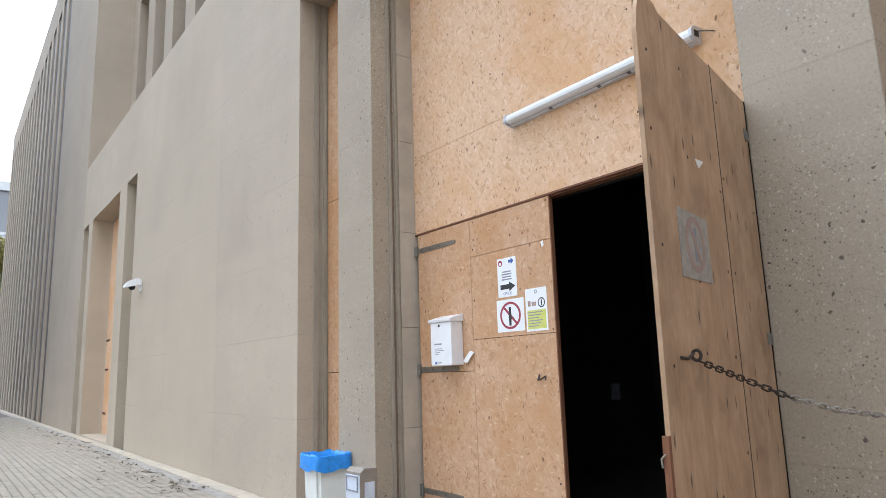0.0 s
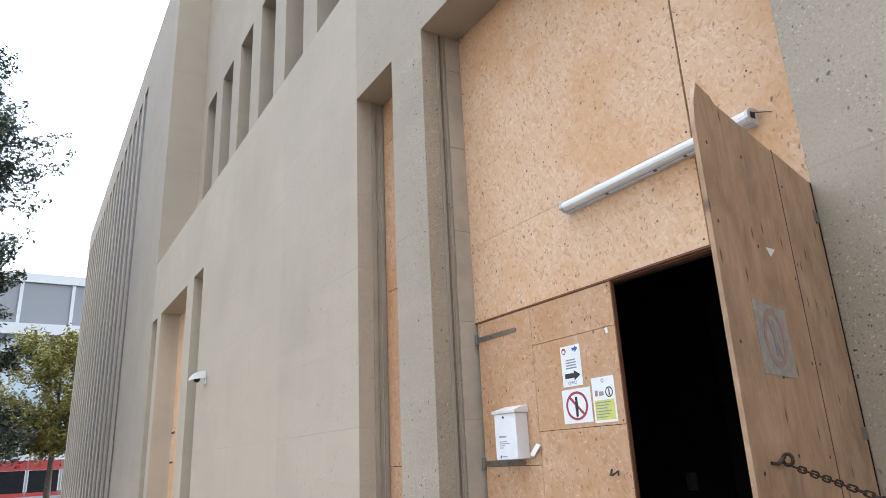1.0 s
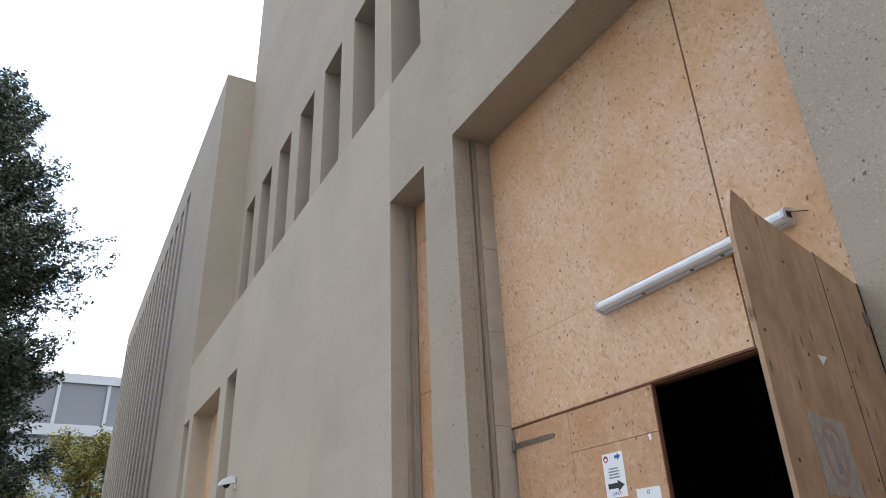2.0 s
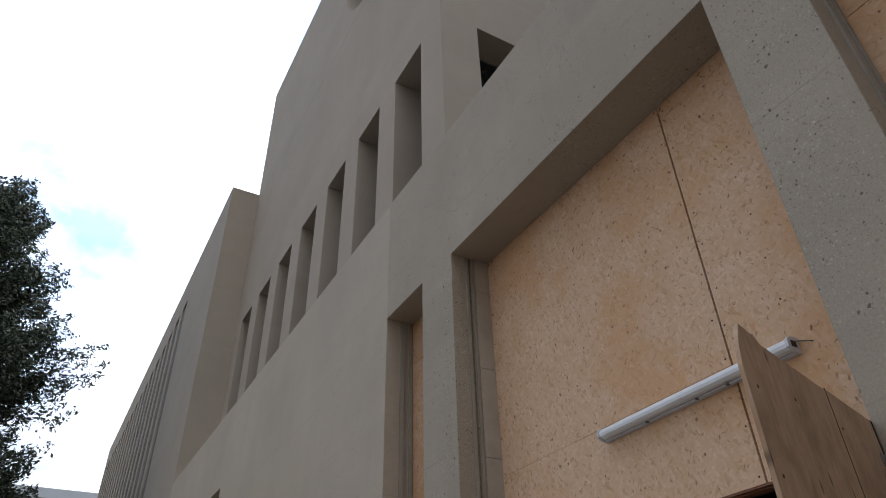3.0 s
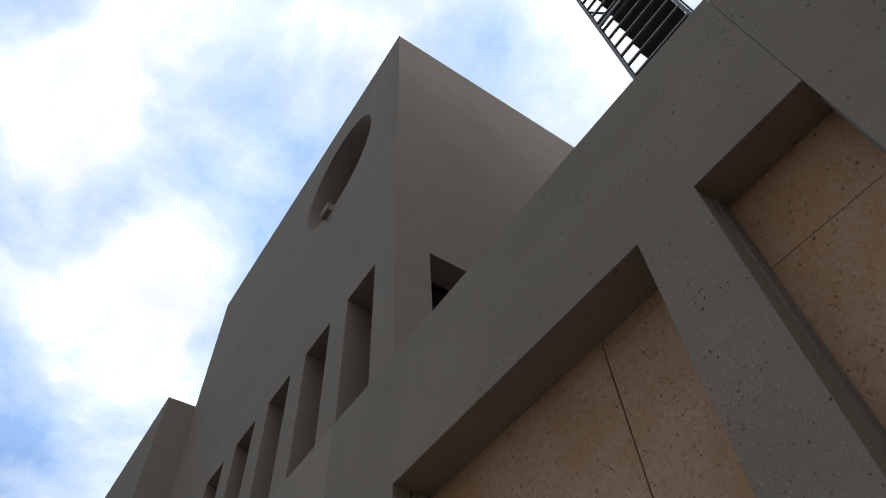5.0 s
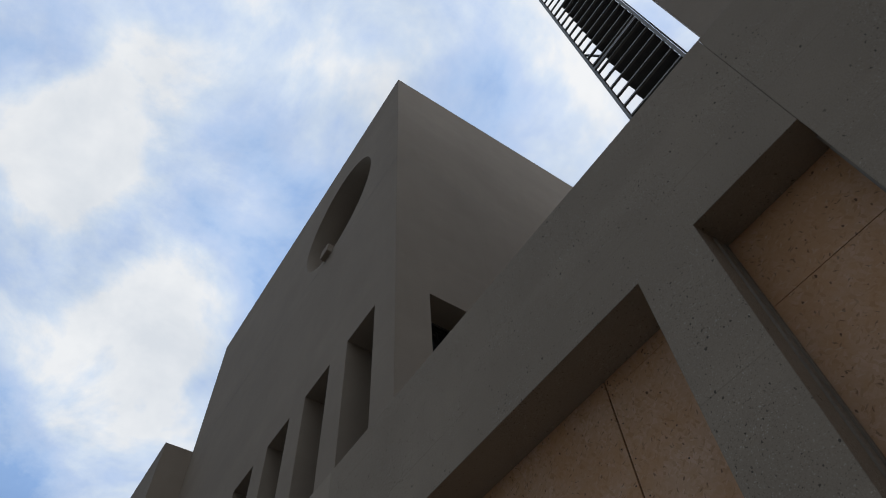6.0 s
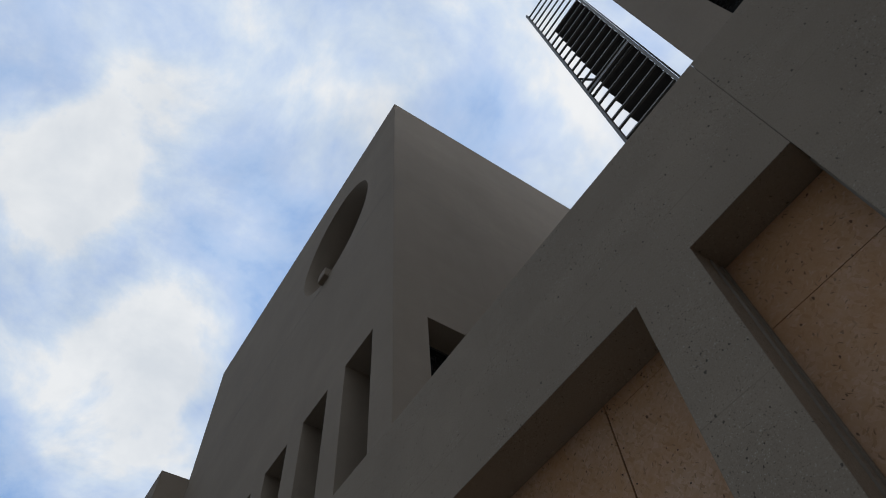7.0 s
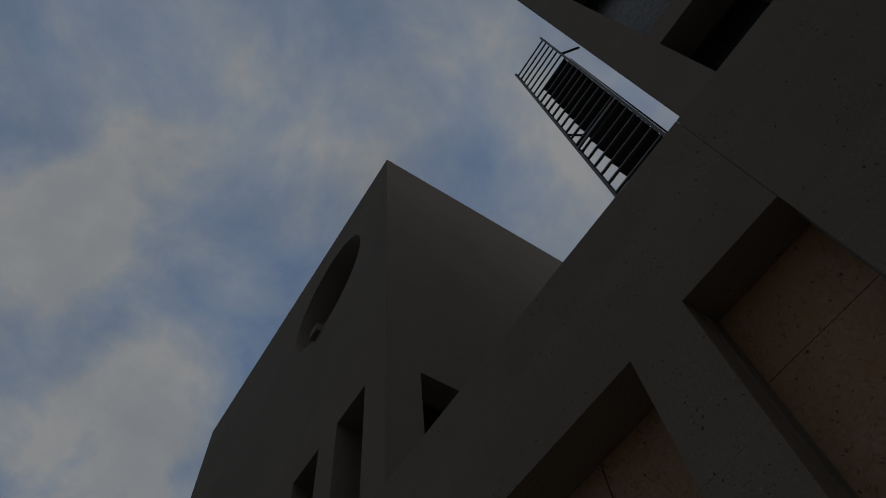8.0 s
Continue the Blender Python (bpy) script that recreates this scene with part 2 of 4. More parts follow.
def osb(name, base):
    m = Nodes(name)
    off = m.tree.nodes.new("ShaderNodeCombineXYZ")
    m.link(m.math("MULTIPLY", m.rand, 17.0), off.inputs[0]); m.link(m.math("MULTIPLY", m.rand, 9.0), off.inputs[2])
    add = m.tree.nodes.new("ShaderNodeVectorMath")
    m.link(m.pos, add.inputs[0]); m.link(off.outputs[0], add.inputs[1])
    p = add.outputs[0]

    def flakes(angle, size, move):
        v = m.voronoi(m.turned(p, (size[0], 1, size[1]), angle, (move[0], move[2], 0)), 1.0)
        v.voronoi_dimensions = "2D"
        s = m.tree.nodes.new("ShaderNodeSeparateColor")
        m.link(v.outputs["Color"], s.inputs[0])
        return v.outputs["Distance"], s.outputs[0], s.outputs[1]

    jig = m.tree.nodes.new("ShaderNodeTexNoise")
    jig.inputs["Scale"].default_value = 34.0
    m.link(p, jig.inputs["Vector"])
    push = m.tree.nodes.new("ShaderNodeVectorMath"); push.operation = "MULTIPLY_ADD"
    m.link(jig.outputs["Color"], push.inputs[0]); push.inputs[1].default_value = (.03, .03, .03); m.link(p, push.inputs[2])
    p = push.outputs[0]
    layers = [flakes(a, sz, mv) for a, sz, mv in ((8, (19, 48), (0, 0, 0)), (-35, (20, 52), (4, 0, 9)), (74, (21, 52), (7, 0, 2)), (-14, (22, 55), (1, 0, 5)), (38, (22, 58), (3, 0, 8)), (-62, (21, 55), (6, 0, 1)))]
    d, fl, own = layers[0]
    for k, (dk, ak, bk) in enumerate(layers[1:]):
        fl = m.mix(m.math("GREATER_THAN", bk, 0.55), fl, ak)
    r, g, b = base
    col = m.ramp(fl, (0.0, (r * .80, g * .73, b * .65)), (0.16, (r * .96, g * .94, b * .91)), (0.6, (r * 1.0, g * 1.0, b * 1.0)), (0.84, (r * 1.04, g * 1.06, b * 1.08)), (1.0, (r * 1.10, g * 1.17, b * 1.28)))
    # resin-rich orange patches at two scales
    big = m.noise(m.pos, 0.85, 6, 0.7)
    col = m.mix(m.math("MULTIPLY", m.ramp(big, (0.40, 1.0), (0.55, 0.0)), 0.56), col, (r * .90, g * .70, b * .46))
    mid = m.noise(p, 4.5, 5, 0.65)
    col = m.mix(m.math("MULTIPLY", m.ramp(mid, (0.36, 1.0), (0.54, 0.0)), 0.30), col, (r * .86, g * .72, b * .52))
    # thin dark strand gaps, short and at all angles
    for angle, move, share in ((25, (2, 0, 3), .04), (-50, (5, 0, 6), .04), (80, (8, 0, 4), .03)):
        dd, aa, bb = flakes(angle, (16, 60), move)
        dash = m.math("MULTIPLY", m.math("LESS_THAN", aa, share), m.ramp(dd, (0.10, 1.0), (0.40, 0.0)))
        col = m.mix(m.math("MULTIPLY", dash, m.math("MULTIPLY_ADD", bb, .65, .1)), col, (0.15, 0.075, 0.035))
    for angle, move, share in ((-20, (9, 0, 1), .94), (60, (12, 0, 5), .95), (15, (4, 0, 7), .95)):
        dd, aa, bb = flakes(angle, (15, 55), move)
        fleck = m.math("MULTIPLY", m.math("GREATER_THAN", aa, share), m.ramp(dd, (0.20, 1.0), (0.42, 0.0)))
        col = m.mix(m.math("MULTIPLY", fleck, m.math("MULTIPLY_ADD", bb, .42, .0)), col, (0.78, 0.62, 0.44))
    # small dark knots and resin specks
    for scale, share in ((9, .13), (19, .06)):
        sp = m.voronoi(m.turned(p, (scale, 1, scale * 1.5), 50 + 4 * scale, (scale * .37, 3.3, 0)), 1.0)
        sp.voronoi_dimensions = "2D"
        ss = m.tree.nodes.new("ShaderNodeSeparateColor")
        m.link(sp.outputs["Color"], ss.inputs[0])
        speck = m.math("MULTIPLY", m.math("LESS_THAN", ss.outputs[0], share), m.ramp(m.math("MULTIPLY_ADD", ss.outputs[2], -.07, sp.outputs["Distance"]), (0.03, 1.0), (0.09, 0.0)))
        col = m.mix(m.math("MULTIPLY", speck, m.math("MULTIPLY_ADD", ss.outputs[1], .5, .4)), col, (0.09, 0.045, 0.024))
    fine = m.noise(p, 75, 3, 0.6)
    col = m.mix(m.math("MULTIPLY", fine, 0.18), col, (r * .6, g * .5, b * .42))
    h = m.math("ADD", fl, m.math("MULTIPLY", fine, 0.5))
    return m.done(col, 0.72, h, 0.22, 0.003, spec=0.3)


OSB = osb("strand_board", (0.695, 0.470, 0.312))
OSB_DARK = osb("weathered_strand_board", (0.560, 0.350, 0.215))


def wood(name, base, along="z"):
    m = Nodes(name)
    stretch = {"z": (6, 6, 0.55), "x": (0.55, 6, 6)}[along]
    grain = m.noise(m.mapped(m.pos, stretch), 3.0, 6, 0.65, 0.6)
    blot = m.noise(m.pos, 2.2, 4, 0.6)
    fine = m.noise(m.mapped(m.pos, tuple(4 * s for s in stretch)), 6, 3, 0.6)
    r, g, b = base
    col = m.ramp(grain, (0.3, (r * .86, g * .82, b * .78)), (0.5, (r, g, b)), (0.72, (r * 1.1, g * 1.1, b * 1.1)))
    col = m.mix(m.math("MULTIPLY", m.ramp(blot, (0.4, 0.0), (0.62, 1.0)), 0.6), col, (r * .76, g * .72, b * .74))
    kn = m.voronoi(m.mapped(m.pos, (1, 1, 0.3)), 8)
    ks = m.tree.nodes.new("ShaderNodeSeparateColor")
    m.link(kn.outputs["Color"], ks.inputs[0])
    knot = m.math("MULTIPLY", m.math("LESS_THAN", ks.outputs[0], 0.34), m.ramp(kn.outputs["Distance"], (0.04, 1.0), (0.10, 0.0)))
    col = m.mix(m.math("MULTIPLY", knot, 0.8), col, (0.08, 0.045, 0.025))
    scratch = m.ramp(m.noise(m.mapped(m.pos, (55, 55, 2.2)), 1.0, 2, 0.5), (0.60, 0.0), (0.68, 1.0))
    col = m.mix(m.math("MULTIPLY", scratch, 0.5), col, (r * .5, g * .42, b * .38))
    pale = m.ramp(m.noise(m.mapped(m.pos, (1.2, 1.2, .8)), 3.4, 5, 0.65), (0.52, 0.0), (0.72, 1.0))
    col = m.mix(m.math("MULTIPLY", pale, 0.35), col, (r * 1.25, g * 1.28, b * 1.35))
    return m.done(col, 0.7, m.math("ADD", grain, fine), 0.25, 0.003, spec=0.3)


def weathered_board(name, base):
    """Smooth old board: blotches, faint strands, dark dashes where fixings were."""
    m = Nodes(name)
    r, g, b = base
    blot = m.noise(m.mapped(m.local, (1, 1, .7)), 5.0, 6, 0.65, 0.4)
    strand = m.noise(m.mapped(m.local, (14, 14, 3.0)), 1.6, 5, 0.65, 0.8)
    flake = m.voronoi(m.mapped(m.local, (30, 1, 11), rot=(90, 0, 0)), 1.0)
    flake.voronoi_dimensions = "2D"
    fs = m.tree.nodes.new("ShaderNodeSeparateColor")
    m.link(flake.outputs["Color"], fs.inputs[0])
    col = m.ramp(blot, (0.34, (r * .68, g * .64, b * .62)), (0.5, (r, g, b)), (0.66, (r * 1.18, g * 1.18, b * 1.20)))
    col = m.mix(m.math("MULTIPLY", m.ramp(strand, (0.42, 0.0), (0.60, 1.0)), 0.45), col, (r * .78, g * .66, b * .55))
    col = m.mix(m.math("MULTIPLY", fs.outputs[0], 0.22), col, (r * 1.2, g * 1.2, b * 1.2))
    dash = m.voronoi(m.mapped(m.local, (9, 1, 2.8), rot=(90, 0, 0), move=(.3, .7, 0)), 1.0)
    dash.voronoi_dimensions = "2D"
    ds = m.tree.nodes.new("ShaderNodeSeparateColor")
    m.link(dash.outputs["Color"], ds.inputs[0])
    mark = m.math("MULTIPLY", m.math("LESS_THAN", ds.outputs[0], 0.42), m.ramp(dash.outputs["Distance"], (0.03, 1.0), (0.09, 0.0)))
    col = m.mix(m.math("MULTIPLY", mark, 0.85), col, (0.06, 0.035, 0.022))
    hair = m.ramp(m.noise(m.mapped(m.local, (120, 120, 5.0)), 1.0, 3, 0.6), (0.56, 0.0), (0.70, 1.0))
    col = m.mix(m.math("MULTIPLY", hair, 0.32), col, (r * .42, g * .36, b * .32))
    chip = m.ramp(m.noise(m.mapped(m.local, (22, 22, 9)), 2.0, 4, 0.7), (0.64, 0.0), (0.70, 1.0))
    col = m.mix(m.math("MULTIPLY", chip, 0.5), col, (r * 1.35, g * 1.42, b * 1.55))
    grime = m.noise(m.local, 1.6, 5, 0.7)
    col = m.mix(m.math("MULTIPLY", m.ramp(grime, (0.5, 0.0), (0.7, 1.0)), 0.4), col, (r * .66, g * .66, b * .72))
    fine = m.noise(m.local, 70, 3, 0.6)
    return m.done(col, 0.7, m.math("ADD", strand, fine), 0.25, 0.003, spec=0.3)


PLYWOOD = weathered_board("worn_plywood", (0.450, 0.298, 0.190))
RAW_EDGE = wood("raw_timber_edge", (0.20, 0.085, 0.045))


def plain(name, color, rough=0.5, metal=0.0, vary=0.15, scale=12.0, bump=0.1, spec=0.5):
    m = Nodes(name)
    n = m.noise(m.pos, scale, 5, 0.6)
    n2 = m.noise(m.pos, scale * 7, 3, 0.6)
    col = m.mix(m.ramp(n, (0.3, 0.0), (0.7, 1.0)), tuple(c * (1 - vary) for c in color), tuple(min(1.0, c * (1 + vary * .6)) for c in color))
    return m.done(col, m.ramp(n2, (0.2, max(0.05, rough - .1)), (0.8, min(1.0, rough + .1))), m.math("ADD", n, n2), bump, 0.003, metal, spec=spec)


FRAME_METAL = plain("dull_grey_metal", (0.335, 0.295, 0.245), 0.7, 0.0, 0.12, 4)
FRAME_STONE = plain("grey_stone_block", (0.45, 0.392, 0.32), 0.8, 0, 0.18, 3)
STEEL = plain("painted_steel", (0.10, 0.098, 0.095), 0.5, 0.3, 0.2, 9)
STEEL_PALE = plain("galvanised_steel", (0.22, 0.21, 0.19), 0.5, 0.4, 0.2, 20)
STRAP = plain("zinc_strap", (0.21, 0.175, 0.14), 0.5, 0.5, 0.25, 30)
RUST = plain("rusted_iron", (0.07, 0.05, 0.04), 0.7, 0.5, 0.4, 60)
CHROME = plain("bright_zinc_chain", (0.42, 0.40, 0.37), 0.35, 0.8, 0.2, 60)
WHITE = plain("white_enamel", (0.78, 0.78, 0.79), 0.35, 0, 0.05, 10)
LAMP_WHITE = plain("aged_lamp_housing", (0.62, 0.63, 0.66), 0.4, 0.1, 0.15, 14)
PLASTIC_WHITE = plain("white_plastic", (0.72, 0.73, 0.70), 0.45, 0, 0.06, 8)
BLUE_BAG = plain("blue_bin_liner", (0.025, 0.27, 0.78), 0.3, 0, 0.25, 14, 0.2)
PAPER = plain("white_paper", (0.80, 0.80, 0.80), 0.7, 0, 0.03, 20)
PAPER_GREY = plain("faded_plastic_sleeve", (0.34, 0.31, 0.28), 0.4, 0, 0.3, 30)
PAPER_YELLOW = plain("yellow_green_print", (0.62, 0.62, 0.16), 0.7, 0, 0.12, 20)
RED = plain("red_print", (0.34, 0.045, 0.07), 0.6)
FADED_RED = plain("faded_red_print", (0.37, 0.26, 0.22), 0.6)
BLACK = plain("black_print", (0.02, 0.02, 0.022), 0.6)
GREY = plain("grey_print", (0.25, 0.26, 0.30), 0.6)
BLUE_PRINT = plain("blue_print", (0.05, 0.12, 0.38), 0.6)
BOX_PALE = plain("pale_blue_white_board", (0.60, 0.64, 0.72), 0.6)
BOX_SIDE = plain("brown_grey_board", (0.26, 0.22, 0.18), 0.7)
SLOT_DARK = plain("dark_slot_infill", (0.075, 0.068, 0.06), 0.6, 0.2, 0.2, 3)
# interior shade is put into these two dark base colours
ROOM_SHADE = plain("shade_toned_interior_wall", (0.035, 0.034, 0.033), 0.9)
FLOOR_SHADE = plain("shade_toned_floor", (0.10, 0.095, 0.09), 0.8)
DARK_GLASS = plain("dark_window", (0.018, 0.019, 0.021), 0.25, 0, 0.1, 2, 0.0, 0.2)
BARK = plain("bark", (0.085, 0.065, 0.05), 0.9, 0, 0.4, 8, 0.6)
RED_PAINT = plain("red_hoarding_paint", (0.42, 0.05, 0.05), 0.5)
GLAZING = plain("pale_glazing", (0.26, 0.31, 0.34), 0.2, 0, 0.1, 1)
ROOF_GREY = plain("grey_roof_cladding", (0.13, 0.135, 0.145), 0.6)
CLADDING = plain("pale_cladding", (0.33, 0.34, 0.345), 0.6, 0, 0.06, 1)


def leaf_mat(name, low, high):
    m = Nodes(name)
    col = m.ramp(m.island, (0.0, low), (0.6, tuple((a + b) / 2 for a, b in zip(low, high))), (1.0, high))
    mat = m.done(col, 0.55, spec=0.3)
    m.bsdf.inputs["Transmission Weight"].default_value = 0.0
    return mat


LEAF_DARK = leaf_mat("dark_green_foliage", (0.022, 0.030, 0.024), (0.105, 0.125, 0.078))
LEAF_YELLOW = leaf_mat("yellow_green_foliage", (0.085, 0.088, 0.018), (0.25, 0.205, 0.045))


def paving():
    m = Nodes("paving_brick")
    n = m.noise(m.pos, 4, 4, 0.6)
    fine = m.noise(m.pos, 90, 3, 0.6)
    tone = m.math("ADD", m.math("MULTIPLY", m.rand, 0.5), m.math("MULTIPLY", m.island, 0.5))
    col = m.ramp(tone, (0.0, (0.27, 0.228, 0.178)), (0.5, (0.315, 0.266, 0.207)), (1.0, (0.36, 0.305, 0.240)))
    col = m.mix(m.math("MULTIPLY", m.ramp(n, (0.4, 0.0), (0.62, 1.0)), 0.5), col, (0.25, 0.215, 0.175))
    return m.done(col, 0.92, fine, 0.3, 0.004, spec=0.3)


PAVER = paving()
JOINT = plain("sandy_joint", (0.15, 0.128, 0.10), 0.95, 0, 0.3, 20)
# mostly unseen ground, darkened so less light bounces up to the soffits
GROUND = plain("low_bounce_ground", (0.075, 0.070, 0.066), 0.9, 0, 0.18, 1.5)
# near-black colour that carries the shade of narrow gaps
GAP_DARK = plain("unlit_gap", (0.012, 0.010, 0.008), 0.95, 0, 0.2, 4, 0.0, 0.1)
DARK_DECK = plain("low_bounce_deck", (0.045, 0.043, 0.042), 0.9, 0, 0.2, 2)
KERB = plain("kerb_concrete", (0.43, 0.36, 0.275), 0.92, 0, 0.15, 4)
GUTTER = plain("grey_gutter_stone", (0.31, 0.275, 0.235), 0.9, 0, 0.2, 5)


# ---------------------------------------------------------------- builders
def linked(name, bm, material, parent=None):
    me = bpy.data.meshes.new(name)
    bm.normal_update()
    bm.to_mesh(me)
    bm.free()
    for mt in (material if isinstance(material, (list, tuple)) else [material]):
        me.materials.append(mt)
    ob = new(name, me)
    if parent:
        ob.parent = parent
    return ob


def part(name, bm, material, parent, label=""):
    return tagged(linked(name, bm, material, parent), label)


def thing(name, label, category, group="", kind=""):
    return tagged(new(name), label, category, group, kind)


def box(x0, x1, y0, y1, z0, z1, bevel=0.0, bm=None):
    own = bm is None
    bm = bm or bmesh.new()
    r = bmesh.ops.create_cube(bm, size=1.0, matrix=Matrix.Translation(((x0 + x1) / 2, (y0 + y1) / 2, (z0 + z1) / 2)) @ Matrix.Diagonal((x1 - x0, y1 - y0, z1 - z0, 1)))
    if bevel and own:
        bmesh.ops.bevel(bm, geom=bm.edges[:], offset=bevel, segments=2, affect="EDGES", profile=0.5)
    return bm


def rod(a, b, radius, sides=10, bm=None, radius2=None):
    bm = bm or bmesh.new()
    a, b = Vector(a), Vector(b)
    d = b - a
    m = Matrix.Translation((a + b) / 2) @ d.to_track_quat("Z", "Y").to_matrix().to_4x4()
    bmesh.ops.create_cone(bm, cap_ends=True, segments=sides, radius1=radius, radius2=radius if radius2 is None else radius2, depth=d.length, matrix=m)
    return bm


def prism(outline, axis, lo, hi):
    """A straight extrusion of a closed outline of (u, v) along an axis: 'x' takes (y, z), 'y' takes (x, z)."""
    bm = bmesh.new()
    place = (lambda w, u, v: (w, u, v)) if axis == "x" else (lambda w, u, v: (u, w, v)) if axis == "y" else (lambda w, u, v: (u, v, w))
    rings = [[bm.verts.new(place(w, u, v)) for u, v in outline] for w in (lo, hi)]
    n = len(outline)
    bm.faces.new(rings[0]); bm.faces.new(rings[1][::-1])
    for k in range(n):
        bm.faces.new((rings[0][k], rings[1][k], rings[1][(k + 1) % n], rings[0][(k + 1) % n]))
    bmesh.ops.recalc_face_normals(bm, faces=bm.faces[:])
    return bm


def slab(u0, u1, z0, z1, w0, w1, holes=(), axis="y"):
    """A wall with thickness from w0 to w1 and rectangular openings right through it. axis 'y': it runs along x; 'x': along y."""
    us = sorted({u0, u1, *(min(max(h[k], u0), u1) for h in holes for k in (0, 1))})
    zs = sorted({z0, z1, *(min(max(h[k], z0), z1) for h in holes for k in (2, 3))})
    solid = lambda i, j: 0 <= i < len(us) - 1 and 0 <= j < len(zs) - 1 and not any(
        h[0] < (us[i] + us[i + 1]) / 2 < h[1] and h[2] < (zs[j] + zs[j + 1]) / 2 < h[3] for h in holes)
    bm = bmesh.new()
    at = (lambda u, w, z: (u, w, z)) if axis == "y" else (lambda u, w, z: (w, u, z))
    vs = {}

    def v(i, j, k):
        if (i, j, k) not in vs:
            vs[i, j, k] = bm.verts.new(at(us[i], (w0, w1)[k], zs[j]))
        return vs[i, j, k]

    for i in range(len(us) - 1):
        for j in range(len(zs) - 1):
            if not solid(i, j):
                continue
            bm.faces.new((v(i, j, 0), v(i + 1, j, 0), v(i + 1, j + 1, 0), v(i, j + 1, 0)))
            bm.faces.new((v(i, j, 1), v(i, j + 1, 1), v(i + 1, j + 1, 1), v(i + 1, j, 1)))
            for di, dj, a, b in ((-1, 0, (i, j), (i, j + 1)), (1, 0, (i + 1, j), (i + 1, j + 1)), (0, -1, (i, j), (i + 1, j)), (0, 1, (i, j + 1), (i + 1, j + 1))):
                if not solid(i + di, j + dj):
                    bm.faces.new((v(*a, 0), v(*b, 0), v(*b, 1), v(*a, 1)))
    bmesh.ops.recalc_face_normals(bm, faces=bm.faces[:])
    return bm


def joined(*parts):
    out = bmesh.new()
    for b in parts:
        me = bpy.data.meshes.new("tmp")
        b.to_mesh(me); b.free()
        out.from_mesh(me)
        bpy.data.meshes.remove(me)
    return out

# ---------------------------------------------------------------- the building's measures
FRONT, BOARD, UPPER = 3.2, 3.65, 4.22           # y of the street wall, of the boarding, of the set-back towers
HEAD, LEDGE, TOP, FAR_TOP = 5.585, 7.37, 24.31, 18.6
BAY = (-5.04, -1.545)
SLOT_L, SLOT_R = (-6.61, -5.69), (-0.962, -0.018)
DOOR2 = (-19.6, -16.2)
SLOT2_L, SLOT2_R = (-20.98, -20.15), (-15.48, -14.55)
HEAD_R = HEAD + .022                            # the slot beside the bay stands a little higher
OPENINGS = [(*o, -0.2, HEAD_R if o == SLOT_R else HEAD) for o in (BAY, SLOT_L, SLOT_R, DOOR2, SLOT2_L, SLOT2_R)]
LEFT_END, RIGHT_END = -21.04, 14.0

# ---------------------------------------------------------------- ground
gb = bmesh.new()
bmesh.ops.create_grid(gb, x_segments=2, y_segments=2, size=2500, matrix=Matrix.Translation((0, 0, -0.06)))
ground = tagged(linked("ground", gb, GROUND), "dark ground reaching the horizon, mostly unseen, toned to cut bounced light", "ground", kind="structure")

# ---------------------------------------------------------------- street wall of cast concrete panels
wall_front = tagged(linked("wall_front", slab(LEFT_END + .02, RIGHT_END, -0.05, LEDGE - 0.05, FRONT + 0.1, FRONT + 0.70, [(a - .02, b + .02, c, d + .02) for a, b, c, d in OPENINGS]), CONCRETE),
                    "weathered grey concrete street wall with tall recessed openings", "wall", kind="structure")
XC = [LEFT_END, -14.55, -11.9, -9.25, -6.60, -0.018, 3.3, 6.6, 10.0, RIGHT_END]
for xa, xb in zip(XC, XC[1:]):
    cuts = [0.0, LEDGE]
    for za, zb in zip(cuts, cuts[1:]):
        g = 0.0012
        holes = [(a, b, c, d) for a, b, c, d in OPENINGS if a < xb - .01 and b > xa + .01]
        pb = slab(xa + g, xb - g, za + (g if za else -0.05), zb - g, FRONT, FRONT + 0.72, holes)
        if len(pb.faces):
            part("panel", pb, CONCRETE if xa > -7 else CONCRETE_EDGE if xa > -9.5 else CONCRETE_MID, wall_front)
        else:
            pb.free()
# coping that closes the top of the street wall, with a roof deck behind it
part("coping", box(LEFT_END + .02, RIGHT_END, FRONT + .06, UPPER + .3, LEDGE - 0.3, LEDGE - 0.006), CONCRETE, wall_front)
# deck out of view, its colour darkened to dim the tower's side wall
terrace = tagged(linked("terrace", box(-6.7, 0.0, UPPER + .32, 16.0, LEDGE - .4, LEDGE - .1), DARK_DECK), "dark unseen terrace deck between two towers, toned to cut bounced light", "roof", kind="structure")

# unseen wall, added to take sky light off the right-hand side
tagged(linked('wall_right', box(8.2, 8.9, -8.0, FRONT - .004, -.05, 13.0), CONCRETE_FAR), 'plain grey concrete wall out of view, added to shade the right side', 'wall', kind='structure')

# far block, flush with the street wall, with tall ribs
FIN0, PITCH, GAP, NF = -27.45, 1.57, 0.92, 17
slots = [(FIN0 - k * PITCH - GAP, FIN0 - k * PITCH, -0.2, 16.95) for k in range(NF)]
FAR_END = FIN0 - NF * PITCH - 0.3
wall_far = tagged(linked("wall_far", slab(FAR_END, LEFT_END - .004, -0.05, FAR_TOP, FRONT, FRONT + 0.6, slots), CONCRETE_FAR),
                  "tall grey concrete block wall with narrow vertical slots", "wall", kind="structure")
part("backing_wall", box(FAR_END + .1, LEFT_END - .1, FRONT + .604, FRONT + .9, -.05, FAR_TOP - .02), CONCRETE_FAR, wall_far)
